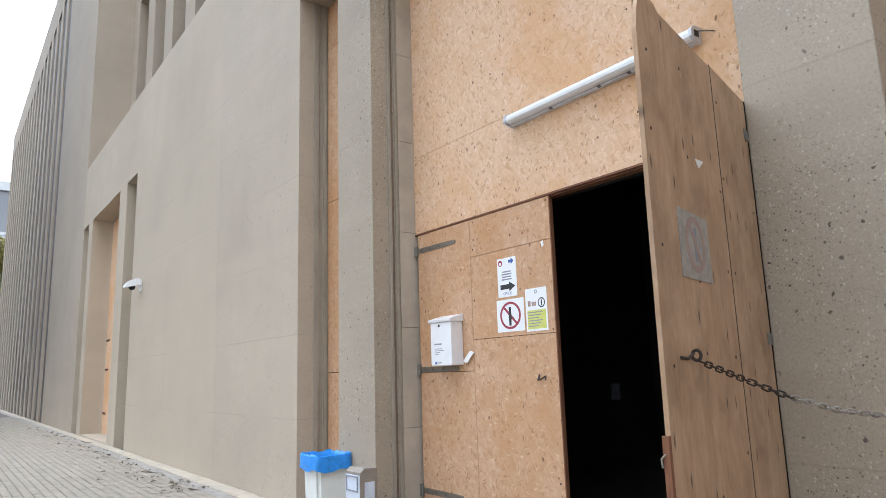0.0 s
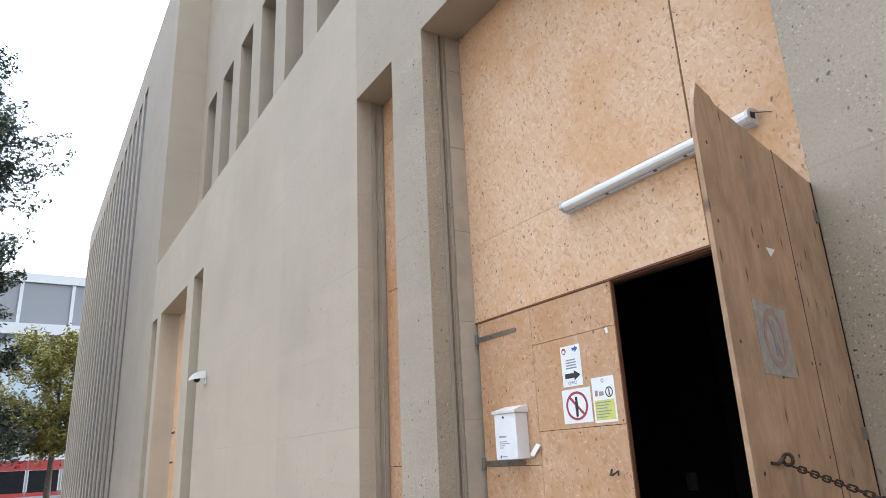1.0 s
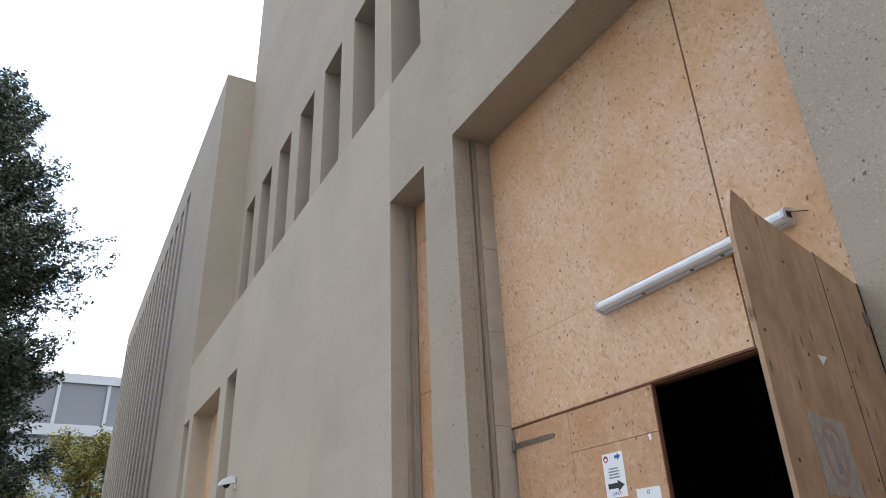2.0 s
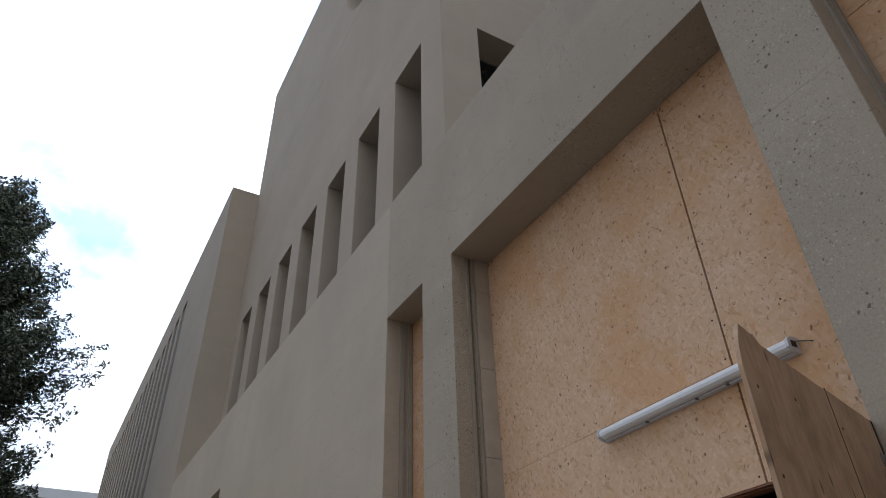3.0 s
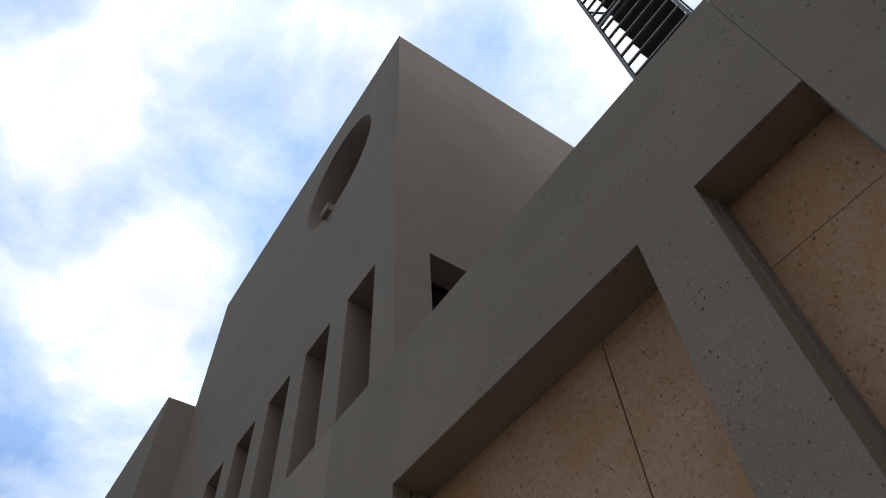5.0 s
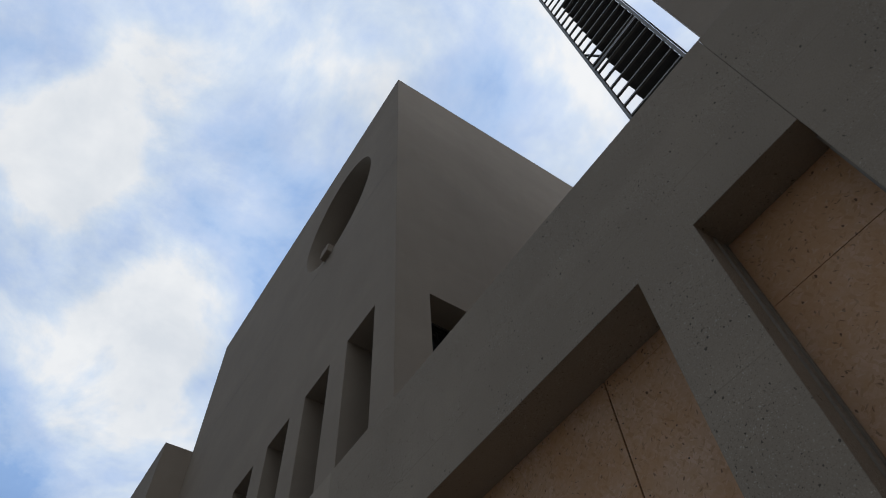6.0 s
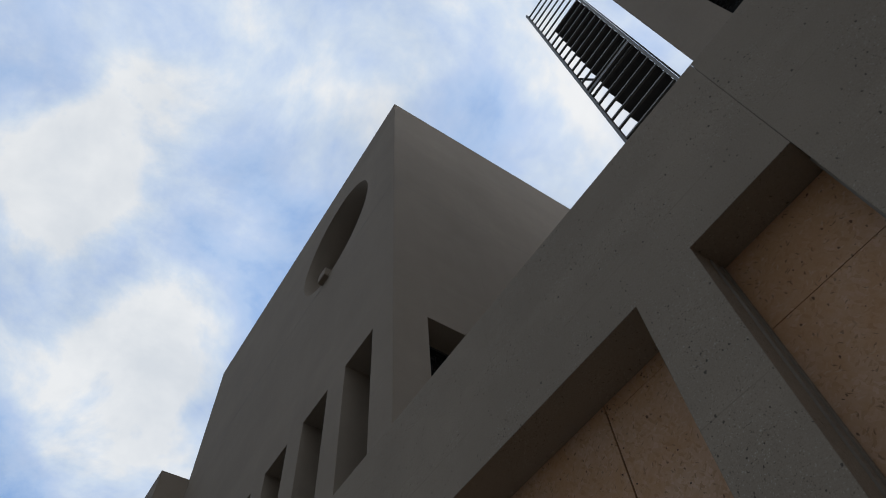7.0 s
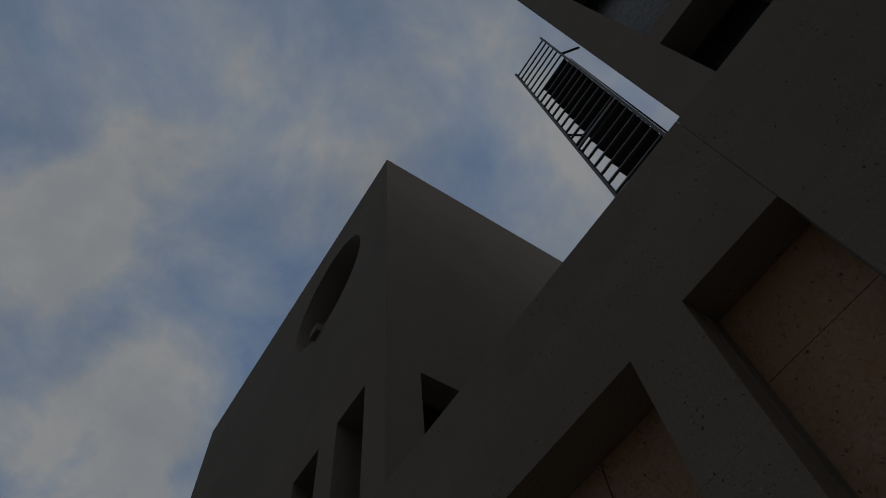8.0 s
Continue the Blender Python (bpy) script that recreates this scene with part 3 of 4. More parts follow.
# dark sheets set just behind the wall face keep the slots dark
for a, b, c, d in slots:
    part("slot_infill", box(a + .001, b - .001, FRONT + .05, FRONT + .08, 0, 16.94), SLOT_DARK, wall_far)
part("side_wall", box(LEFT_END - .6, LEFT_END, FRONT + .002, 16, -.05, FAR_TOP - .004), CONCRETE_FAR, wall_far)
part("end_wall", box(FAR_END, FAR_END + .5, FRONT + .903, 16, -.05, FAR_TOP - .004), CONCRETE_FAR, wall_far)
for z in (10.56, 14.1):
    part("joint_strip", box(LEFT_END + .0005, LEFT_END + .003, FRONT + .004, UPPER - .01, z, z + .018), FRAME_METAL, wall_far)
part("roof", box(FAR_END + .5, LEFT_END - .6, FRONT + .9, 16, FAR_TOP - .5, FAR_TOP - .3), CONCRETE_FAR, wall_far)


# ---------------------------------------------------------------- towers
def round_hole(cx, cz, r, x0, x1, z0, z1, y0, y1):
    """A square piece of wall with a round opening."""
    bm = bmesh.new()
    n = 64
    ring, rim = [], []
    for k in range(n):
        a = 2 * math.pi * (k + .5) / n
        c, s = math.cos(a), math.sin(a)
        q = min((x1 - cx) / c if c > 0 else (x0 - cx) / c, (z1 - cz) / s if s > 0 else (z0 - cz) / s)
        ring.append((cx + r * c, cz + r * s)); rim.append((cx + q * c, cz + q * s))
    vr = [[bm.verts.new((u, y, v)) for u, v in ring] for y in (y0, y1)]
    vo = [[bm.verts.new((u, y, v)) for u, v in rim] for y in (y0, y1)]
    for k in range(n):
        j = (k + 1) % n
        bm.faces.new((vr[0][k], vr[0][j], vo[0][j], vo[0][k])); bm.faces.new((vr[1][k], vo[1][k], vo[1][j], vr[1][j]))
        f = bm.faces.new((vr[0][k], vr[1][k], vr[1][j], vr[0][j])); f.smooth = True
    for sx, sz in ((x0, z0), (x1, z0), (x1, z1), (x0, z1)):
        near = sorted(range(n), key=lambda k: (rim[k][0] - sx) ** 2 + (rim[k][1] - sz) ** 2)[:2]
        for y, vv in ((y0, vo[0]), (y1, vo[1])):
            bm.faces.new((bm.verts.new((sx, y, sz)), vv[near[0]], vv[near[1]]))
    bmesh.ops.recalc_face_normals(bm, faces=bm.faces[:])
    return bm


TOWER_R = -6.76
WIN = [(-7.575 - 1.925 * k - 1.15, -7.575 - 1.925 * k, 8.2, 12.6) for k in range(7)]
CX, CZ, CR = -10.42, 20.45, 2.08
SQ = (CX - 2.6, CX + 2.6, CZ - 2.6, CZ + 2.6)
tower_bm = joined(slab(LEFT_END, TOWER_R - .004, LEDGE - .4, TOP, UPPER, UPPER + .75, WIN + [SQ]), round_hole(CX, CZ, CR, *SQ, UPPER, UPPER + 1.9))
wall_tower = tagged(linked("wall_tower_1", tower_bm, CONCRETE_FAR), "set-back grey concrete tower wall with a row of narrow windows and a round opening", "wall", kind="structure")
part("joint_strip", box(LEFT_END + .02, TOWER_R - .01, UPPER - .003, UPPER - .0005, 18.185, 18.207), FRAME_METAL, wall_tower)
part("joint_strip", box(TOWER_R - .001, TOWER_R + .0015, UPPER + .01, 15.9, 18.185, 18.200), FRAME_METAL, wall_tower)
SIDE_WIN = [(5.03, 6.25, 8.2, 12.63)]
part("side_wall", slab(UPPER + .002, 16.0, LEDGE - .4, TOP - .002, TOWER_R - .75, TOWER_R, SIDE_WIN, axis="x"), CONCRETE_FAR, wall_tower)
part("end_wall", box(LEFT_END + .001, LEFT_END + .6, UPPER + .752, 16, FAR_TOP - 2, TOP - .002), CONCRETE_FAR, wall_tower)
part("roof", box(LEFT_END + .6, TOWER_R - .76, UPPER + .76, 16, TOP - .6, TOP - .4), CONCRETE_FAR, wall_tower)
part("ceiling_slab", box(LEFT_END + .6, TOWER_R - .76, UPPER + .76, 16, 13.2, 13.5), CONCRETE_FAR, wall_tower)
part("spout_block", box(-10.88, -10.44, UPPER - .16, UPPER + .5, 18.26, 18.62, .03), CONCRETE_FAR, wall_tower, "small square concrete block at the foot of the round opening")
for k, (a, b, c, d) in enumerate(WIN):
    w = tagged(linked(f"window_{k + 1}", slab(a, b, c, d, UPPER + .62, UPPER + .66, [(a + .05, b - .05, c + .05, d - .05)]), STEEL, None),
               "narrow dark window set deep in concrete", "window", "narrow tower windows", "structure")
    part("pane", box(a + .04, b - .04, UPPER + .635, UPPER + .645, c + .04, d - .04), DARK_GLASS, w)
w = tagged(linked("window_8", slab(5.03, 6.25, 8.2, 12.63, TOWER_R - .66, TOWER_R - .62, [(5.08, 6.2, 8.25, 12.58)], axis="x"), STEEL), "dark window in the tower's side wall", "window", kind="structure")
part("pane", box(TOWER_R - .645, TOWER_R - .635, 5.07, 6.21, 8.24, 12.59), DARK_GLASS, w)
w = tagged(linked("window_9", slab(SQ[0], SQ[1], SQ[2], SQ[3], UPPER + 1.91, UPPER + 1.95, [(SQ[0] + .3, CX - .04, SQ[2] + .3, SQ[3] - .3), (CX + .04, SQ[1] - .3, SQ[2] + .3, SQ[3] - .3)]), STEEL), "round dark window in a deep concrete opening", "window", kind="structure")
part("pane", box(SQ[0] + .2, SQ[1] - .2, UPPER + 1.925, UPPER + 1.935, SQ[2] + .2, SQ[3] - .2), DARK_GLASS, w)

# the twin tower
T2 = 0.03
WIN2 = [(.66, 1.81, 8.2, 11.12), (.66, 1.81, 11.72, 17.0), (2.6, 3.75, 8.2, 11.12), (2.6, 3.75, 11.72, 17.0)]
wall_t2 = tagged(linked("wall_tower_2", slab(T2 + .004, RIGHT_END, LEDGE - .4, TOP, UPPER, UPPER + .75, WIN2), CONCRETE_FAR), "set-back grey concrete twin tower wall with dark openings", "wall", kind="structure")
part("side_wall", box(T2, T2 + .62, UPPER + .002, 16, LEDGE - .4, TOP - .002), CONCRETE_FAR, wall_t2)
part("end_wall", box(RIGHT_END - .6, RIGHT_END - .002, UPPER + .752, 16, LEDGE - .4, TOP - .002), CONCRETE_FAR, wall_t2)
part("roof", box(T2 + .76, RIGHT_END - .6, UPPER + .76, 16, TOP - .6, TOP - .4), CONCRETE_FAR, wall_t2)
for k, (a, b, c, d) in enumerate(WIN2):
    w = tagged(linked(f"window_{k + 10}", slab(a, b, c, d, UPPER + .5, UPPER + .55, [(a + .06, b - .06, c + .06, d - .06)]), STEEL), "dark window of the twin tower", "window", kind="structure")
    part("pane", box(a + .05, b - .05, UPPER + .52, UPPER + .53, c + .05, d - .05), DARK_GLASS, w)


# ---------------------------------------------------------------- jambs inside the tall openings
def jamb(opening, name, deep, blocks):
    """Metal channels, and stone edging where there is some, in the two reveals of an opening."""
    a, b = opening
    y0, y1 = (FRONT + .165, FRONT + .268) if blocks else (FRONT + .185, deep - .002)
    third = (y1 - y0) / 3
    cut = lambda d: [(a + d, b - d, -1, 9)]
    ob = tagged(linked(name, slab(a, b, -.04, HEAD - .002, y0, y0 + third - .005, cut(.016)), FRAME_METAL), "dull grey metal channel lining a concrete opening", "frame", kind="structure")
    # in the bay, the groove's shade is put into this channel's darker metal
    part("channel", slab(a, b, -.04, HEAD - .002, y0 + third + .008, y0 + 2 * third - .008, cut(.003)), STRAP if blocks else FRAME_METAL, ob)
    part("channel", slab(a, b, -.04, HEAD - .002, y0 + 2 * third + .005, y1 - .008, cut(.014)), FRAME_METAL, ob)
    z = -.04
    while blocks and z < HEAD - .01:
        top = min(z + .872, HEAD - .003)
        for x0, x1 in ((a, a + .012), (b - .012, b)):
            part("edging_block", box(x0, x1, FRONT + .278, BOARD + .03, z, top - .005), FRAME_STONE, ob)
        z += .872
    return ob


SLOT_Y = 3.55
for k, o in enumerate((BAY, SLOT_L, SLOT_R, SLOT2_L, SLOT2_R)):
    jamb(o, f"trim_{k + 1}", SLOT_Y if k in (1, 2) else BOARD, k == 0)


# ---------------------------------------------------------------- boarding
def sheet(parent, x0, x1, z0, z1, y=BOARD, mat=None, thick=.018, g=.0035):
    ob = part("sheet", box(x0 + g, x1 - g, y, y + thick, z0 + g, z1 - g), mat or OSB, parent)
    return ob


def screws(parent, x0, x1, z0, z1, y, step=.32, keep=1.0):
    """Screw heads along the edges of a sheet, as one mesh."""
    bm = bmesh.new()
    rnd = random.Random(round(x0 * 100 + z0 * 10))
    places = []
    nz, nx = max(2, int((z1 - z0) / step)), max(2, int((x1 - x0) / step))
    for k in range(nz + 1):
        z = z0 + .04 + (z1 - z0 - .08) * k / nz
        places += [(x0 + .035, z), (x1 - .035, z), ((x0 + x1) / 2, z)]
    for x, z in places:
        if rnd.random() > keep:
            continue
        m = Matrix.Translation((x + rnd.uniform(-.012, .012), y - .0005, z + rnd.uniform(-.03, .03))) @ Matrix.Rotation(radians(90), 4, "X")
        bmesh.ops.create_cone(bm, cap_ends=True, segments=7, radius1=.008, radius2=.006, depth=.003, matrix=m)
    return tagged(part("screws", bm, RUST, parent), "small dark screw heads", kind="stuff")


hoarding = thing("boarding_wall", "raw strand-board sheets closing the tall entrance bay", "boarding", kind="structure")
UP = [(-5.027, -2.454, 3.285, HEAD - .001), (-5.027, -2.454, 2.56, 3.285), (-2.442, -1.557, 2.56, 5.44), (-2.442, -1.557, 5.44, HEAD - .001)]
for s in UP:
    sheet(hoarding, *s, g=.0015)
    screws(hoarding, *s, BOARD)
part("header_beam", box(-5.0, -1.58, BOARD + .02, BOARD + .09, 2.535, 2.62, .004), RAW_EDGE, hoarding, "dark reddish timber beam over the doorway")
# added dark strips behind the seams stand in for the shade inside them
part("seam_batten", box(-2.496, -2.396, BOARD + .0185, BOARD + .05, 2.63, HEAD - .05), GAP_DARK, hoarding, "dark strip behind the board seam, standing in for the gap's shade")
part("seam_batten", box(-2.39, -1.60, BOARD + .0185, BOARD + .05, 5.39, 5.49), GAP_DARK, hoarding)
part("lower_lip", box(-5.036, -1.58, BOARD - .004, BOARD + .019, 2.545, 2.559), RAW_EDGE, hoarding)

for o, cuts in ((SLOT_L, [0, 1.33, 3.2, 5.03, HEAD - .001]), (SLOT_R, [0, 2.5, 4.888, HEAD_R - .001])):
    narrow = thing("boarding_wall", "strand-board strips closing a narrow concrete slot", "boarding", kind="structure")
    for za, zb in zip(cuts, cuts[1:]):
        sheet(narrow, o[0] + .003, o[1] - .003, za, zb, SLOT_Y, OSB_DARK if o == SLOT_L else OSB)
    # same dark strips for the seams' shade in the narrow slots
    for z in cuts[1:-1]:
        part("seam_batten", box(o[0] + .05, o[1] - .05, SLOT_Y + .0185, SLOT_Y + .04, z - .04, z + .04), GAP_DARK, narrow)

door2 = thing("boarded_door", "strand-board boarded side door with a small hatch", "door", kind="structure")
for x0, x1, z0, z1 in ((-19.57, -17.9, 0, 2.5), (-17.9, -16.23, 0, 2.5), (-19.57, -17.9, 2.5, HEAD - .02), (-17.9, -16.23, 2.5, HEAD - .02)):
    sheet(door2, x0, x1, z0, z1, BOARD + .05, OSB)
for z in (.5, 1.6, 2.35):
    part("strap_hinge", box(-19.55, -19.2, BOARD + .035, BOARD + .049, z, z + .05), RUST, door2)
part("threshold", box(DOOR2[0] + .002, DOOR2[1] - .002, FRONT + .003, BOARD + .049, -.05, .03, .01), KERB, door2, "worn pale concrete threshold")
for o in (SLOT2_L, SLOT2_R):
    narrow = thing("boarding_wall", "dark panel closing a narrow concrete slot", "boarding", kind="structure")
    sheet(narrow, o[0] + .03, o[1] - .03, 0, HEAD - .02, BOARD + .05, FRAME_METAL)

# room behind the doorway; its dark colours carry the lack of light
room = tagged(linked("room_wall", slab(-6.5, 0.0, -.04, 4.2, 9.0, 9.2), ROOM_SHADE), "interior wall behind the doorway, its lack of light put into the colour", "wall", kind="structure")
part("side_wall", box(-6.7, -6.5, 3.95, 9.2, -.04, 4.2), ROOM_SHADE, room)
part("side_wall", box(0.0, .2, 3.95, 9.2, -.04, 4.2), ROOM_SHADE, room)
part("front_wall", slab(-6.5, 0, -.04, 4.2, 3.93, 3.99, [(-5.02, -1.56, -1, 2.6)]), ROOM_SHADE, room)
tagged(linked("ceiling", box(-6.7, .2, 3.93, 9.2, 4.2, 4.4), ROOM_SHADE), "interior ceiling with the room's shade put into its colour", "ceiling", kind="structure")
tagged(linked("floor", box(-6.7, .2, 3.6, 9.2, -.055, -.02), FLOOR_SHADE), "interior floor darkened in its colour for the unlit room", "floor", kind="structure")

box_ = thing('wall_socket_box', 'pale small service box on the dark interior wall', 'box')
part('case', box(-6.498, -6.44, 7.98, 8.14, .83, 1.06, .01), GREY, box_)

# ---------------------------------------------------------------- closed left leaf of the boarded doors
leaf_l = thing("boarded_door", "closed strand-board door leaf with long zinc strap hinges", "door", kind="structure")
LY = BOARD + .002
for s, mt in (((-4.995, -4.235, .02, 1.30), OSB_DARK), ((-4.995, -4.235, 1.30, 2.543), OSB_DARK), ((-4.235, -3.315, 2.225, 2.543), OSB_DARK), ((-4.235, -3.315, 1.55, 2.225), OSB_DARK), ((-4.235, -3.315, .02, 1.55), OSB_DARK)):
    sheet(leaf_l, *s, LY, mt, g=.002)
    screws(leaf_l, *s, LY, .45, .5)
part("edge_batten", box(-3.314, -3.304, LY - .002, LY + .03, .02, 2.543), RAW_EDGE, leaf_l)
for z in (2.395, 1.325, .30):
    bm = prism([(-4.99, z - .024), (-4.60, z - .022), (-4.44, z - .018), (-4.425, z), (-4.44, z + .018), (-4.60, z + .022), (-4.99, z + .024)], "y", LY - .006, LY)
    st = part("strap_hinge", bm, STRAP, leaf_l, "long zinc strap hinge")
    part("knuckle", box(-5.022, -4.982, LY - .024, LY + .0, z - .05, z + .05, .006), STEEL_PALE, st)
    for kx in (-4.93, -4.8, -4.66):
        part("bolt", rod((kx, LY - .010, z), (kx, LY - .004, z), .008), STEEL, st)
hasp = joined(rod((-3.50, LY - .012, 1.245), (-3.45, LY - .05, 1.225), .006, 8), rod((-3.45, LY - .05, 1.225), (-3.42, LY - .02, 1.25), .006, 8), rod((-3.42, LY - .02, 1.25), (-3.40, LY - .045, 1.225), .006, 8), rod((-3.50, LY + .0, 1.26), (-3.50, LY - .02, 1.22), .007, 8))
part("hook", hasp, RUST, leaf_l, "bent rusty iron hook")

# ---------------------------------------------------------------- open right leaf
HINGE, FREE = Vector((-1.566, 3.185, 0)), Vector((-1.213, 1.893, 0))
leaf_r = thing("open_door", "tall worn plywood door leaf standing open against a concrete pillar", "door", kind="structure")
run = (FREE - HINGE)
LW = run.length
leaf_r.matrix_world = Matrix.Translation(HINGE) @ Matrix.Rotation(math.atan2(run.y, run.x), 4, "Z")
# in the leaf's own frame: x from hinge to free edge, -y.. +y its thickness, +y faces the street corner
SEAM = .530
part("board", box(.004, SEAM - .009, .0, .022, .03, 2.531), PLYWOOD, leaf_r)
outline = [(SEAM + .004, .03), (LW + .012, .03), (LW + .008, 1.0), (LW - .006, 2.38), (LW - .026, 2.46), (LW - .060, 2.525), (LW - .075, 2.548), (LW - .192, 2.540), (LW - .224, 2.522), (SEAM + .004, 2.524)]
part("board", prism(outline, "y", .007, .022), PLYWOOD, leaf_r)
part("back_rail", box(.05, LW - .12, -.03, -.003, 2.36, 2.46), RAW_EDGE, leaf_r)
part("back_rail", box(.05, LW - .12, -.03, -.003, 1.2, 1.3), RAW_EDGE, leaf_r)
part("back_rail", box(.05, LW - .12, -.03, -.003, .1, .2), RAW_EDGE, leaf_r)
# black strip put where the hinge edge has only a shaded gap
part("gap_seal", box(-.024, .003, -.004, .0235, .03, 2.535), GAP_DARK, leaf_r, "black strip standing in for the shaded gap at the hinge edge")
part("back_strip", box(SEAM - .04, SEAM + .04, -.02, .006, .04, 2.5), RAW_EDGE, leaf_r)
# shade of the board seam, laid on as a thin dark strip
part("seam_line", box(SEAM - .006, SEAM + .002, .0195, .0224, .04, 2.535), RUST, leaf_r, "raised dark strip standing in for the shaded gap between the boards")
part("latch_plate", box(LW + .0105, LW + .030, .004, .024, .90, 1.10), RAW_EDGE, leaf_r, "reddish timber latch block")
part("latch_ring", joined(rod((LW + .026, .012, 1.05), (LW + .05, .006, 1.04), .003, 6), rod((LW + .05, .006, 1.04), (LW + .040, .004, 1.015), .003, 6)), CHROME, leaf_r)
for z in (2.33, 1.375, .4):
    part("strap_hinge", box(-.004, .07, .0225, .028, z, z + .05, .002), STEEL_PALE, leaf_r)


def on_leaf(p):
    return leaf_r.matrix_world @ Vector(p)


lb = bmesh.new()
rnd = random.Random(4)
for u in (.06, SEAM - .05, SEAM + .05, LW - .06, LW - .42):
    for k in range(7):
        if rnd.random() < .75:
            m = Matrix.Translation((u + rnd.uniform(-.02, .02), .0225, .2 + k * .36 + rnd.uniform(-.06, .06))) @ Matrix.Rotation(radians(90), 4, "X")
            bmesh.ops.create_cone(lb, cap_ends=True, segments=7, radius1=.007, radius2=.005, depth=.002, matrix=m)
tagged(part("screws", lb, RUST, leaf_r), "dark screw heads", kind="stuff")

# faded notice sleeve and a torn scrap on the open leaf
ua, ub = .795, 1.112
notice = thing("faded_notice", "faded prohibition notice in a grimy plastic sleeve on the plywood leaf", "notice")
notice.matrix_world = leaf_r.matrix_world.copy()
sleeve = part("sleeve", box(min(ua, ub), max(ua, ub), .0225, .0245, 1.585, 1.822), PAPER_GREY, notice)
uc = (ua + ub) / 2


def ring_mesh(cx, cy, cz, r0, r1, y, n=40, squeeze=1.0, deep=.0008):
    """A flat ring with a front at y and a thickness behind it."""
    bm = bmesh.new()
    at = lambda r, k, w: bm.verts.new((cx + squeeze * r * math.cos(2 * math.pi * k / n), w, cz + r * math.sin(2 * math.pi * k / n)))
    a, b, c, d = [[at(r, k, w) for k in range(n)] for r, w in ((r0, y - deep), (r1, y - deep), (r1, y), (r0, y))]
    for k in range(n):
        j = (k + 1) % n
        for p, q in ((a, b), (b, c), (c, d), (d, a)):
            bm.faces.new((p[k], p[j], q[j], q[k]))
    bmesh.ops.recalc_face_normals(bm, faces=bm.faces[:])
    return bm


part("ring", ring_mesh(uc, 0, 1.71, .078, .10, .0258), FADED_RED, sleeve)
part("diagonal_bar", prism([(uc - .065, 1.635), (uc - .05, 1.625), (uc + .065, 1.785), (uc + .05, 1.795)], "y", .0250, .0258), FADED_RED, sleeve)
part("symbol_bar", box(uc - .014, uc + .014, .0250, .0256, 1.65, 1.77), GREY, sleeve)
us = .812
scrap = tagged(linked("paper_scrap", prism([(us - .052, 2.056), (us + .048, 2.046), (us + .012, 2.015)], "y", .0225, .0245), PAPER), "torn white paper scrap on the plywood leaf", "scrap")
scrap.matrix_world = leaf_r.matrix_world.copy()


# ---------------------------------------------------------------- chain and eye bolt
def chain_path(t):
    pts = [Vector(p) for p in CHAIN]
    for a, b, s in zip(pts, pts[1:], seg):
        if t <= s:
            return a.lerp(b, t / s)
        t -= s
    return pts[-1]


EYE = on_leaf((1.095, .040, 1.328))
CHAIN = [EYE + Vector((.004, .006, -.020)), (-1.205, 2.36, 1.240), (-1.13, 2.47, 1.184), (-1.045, 2.62, 1.134), (-.965, 2.80, 1.106), (-.87, 3.0, 1.096), (-.72, 3.3, 1.11), (-.55, 3.62, 1.19)]
seg = [(Vector(b) - Vector(a)).length for a, b in zip(CHAIN, CHAIN[1:])]


def link_mesh():
    bm = bmesh.new()
    n, k = 14, 6
    rows_ = []
    for i in range(n):
        a = 2 * math.pi * i / n
        c = Vector((.0085 * math.cos(a), .0, .0075 * math.sin(a))) + Vector((0, 0, .0085 if math.sin(a) >= 0 else -.0085))
        out = Vector((math.cos(a), 0, math.sin(a)))
        rows_.append([bm.verts.new(c + .0032 * (out * math.cos(2 * math.pi * j / k) + Vector((0, 1, 0)) * math.sin(2 * math.pi * j / k))) for j in range(k)])
    for i in range(n):
        for j in range(k):
            f = bm.faces.new((rows_[i][j], rows_[(i + 1) % n][j], rows_[(i + 1) % n][(j + 1) % k], rows_[i][(j + 1) % k]))
            f.smooth = True
    bmesh.ops.recalc_face_normals(bm, faces=bm.faces[:])
    me = bpy.data.meshes.new("link")
    bm.to_mesh(me); bm.free()
    return me


chain = thing("chain", "slack steel barrier chain, rusty near the eye bolt", "chain")
rusty, shiny = link_mesh(), link_mesh()
rusty.materials.append(RUST); shiny.materials.append(CHROME)
total, STEP = sum(seg), .0255
for k in range(int(total / STEP)):
    p, q = chain_path(k * STEP), chain_path(k * STEP + STEP)
    ob = new("link", rusty if k * STEP < .36 else shiny)
    ob.parent = chain
    ob.matrix_world = Matrix.Translation((p + q) / 2) @ (q - p).to_track_quat("Z", "Y").to_matrix().to_4x4() @ Matrix.Rotation(radians(90 * (k % 2) + 20), 4, "Z")
eye = thing("eye_bolt", "rusty iron eye bolt screwed into the plywood leaf", "bolt")
eye.matrix_world = leaf_r.matrix_world.copy()
ue = 1.105
bm = bmesh.new()
for i in range(16):
    a, b = 2 * math.pi * i / 16, 2 * math.pi * (i + 1) / 16
    rod((ue, 0.040 + .014 * math.cos(a), 1.328 + .016 * math.sin(a)), (ue, 0.040 + .014 * math.cos(b), 1.328 + .016 * math.sin(b)), .0055, 8, bm)
part("ring", bm, RUST, eye)
part("shank", joined(rod((ue, .032, 1.335), (ue + .04, .026, 1.318), .005, 8), rod((ue + .04, .026, 1.318), (ue + .10, .024, 1.322), .005, 8)), RUST, eye)

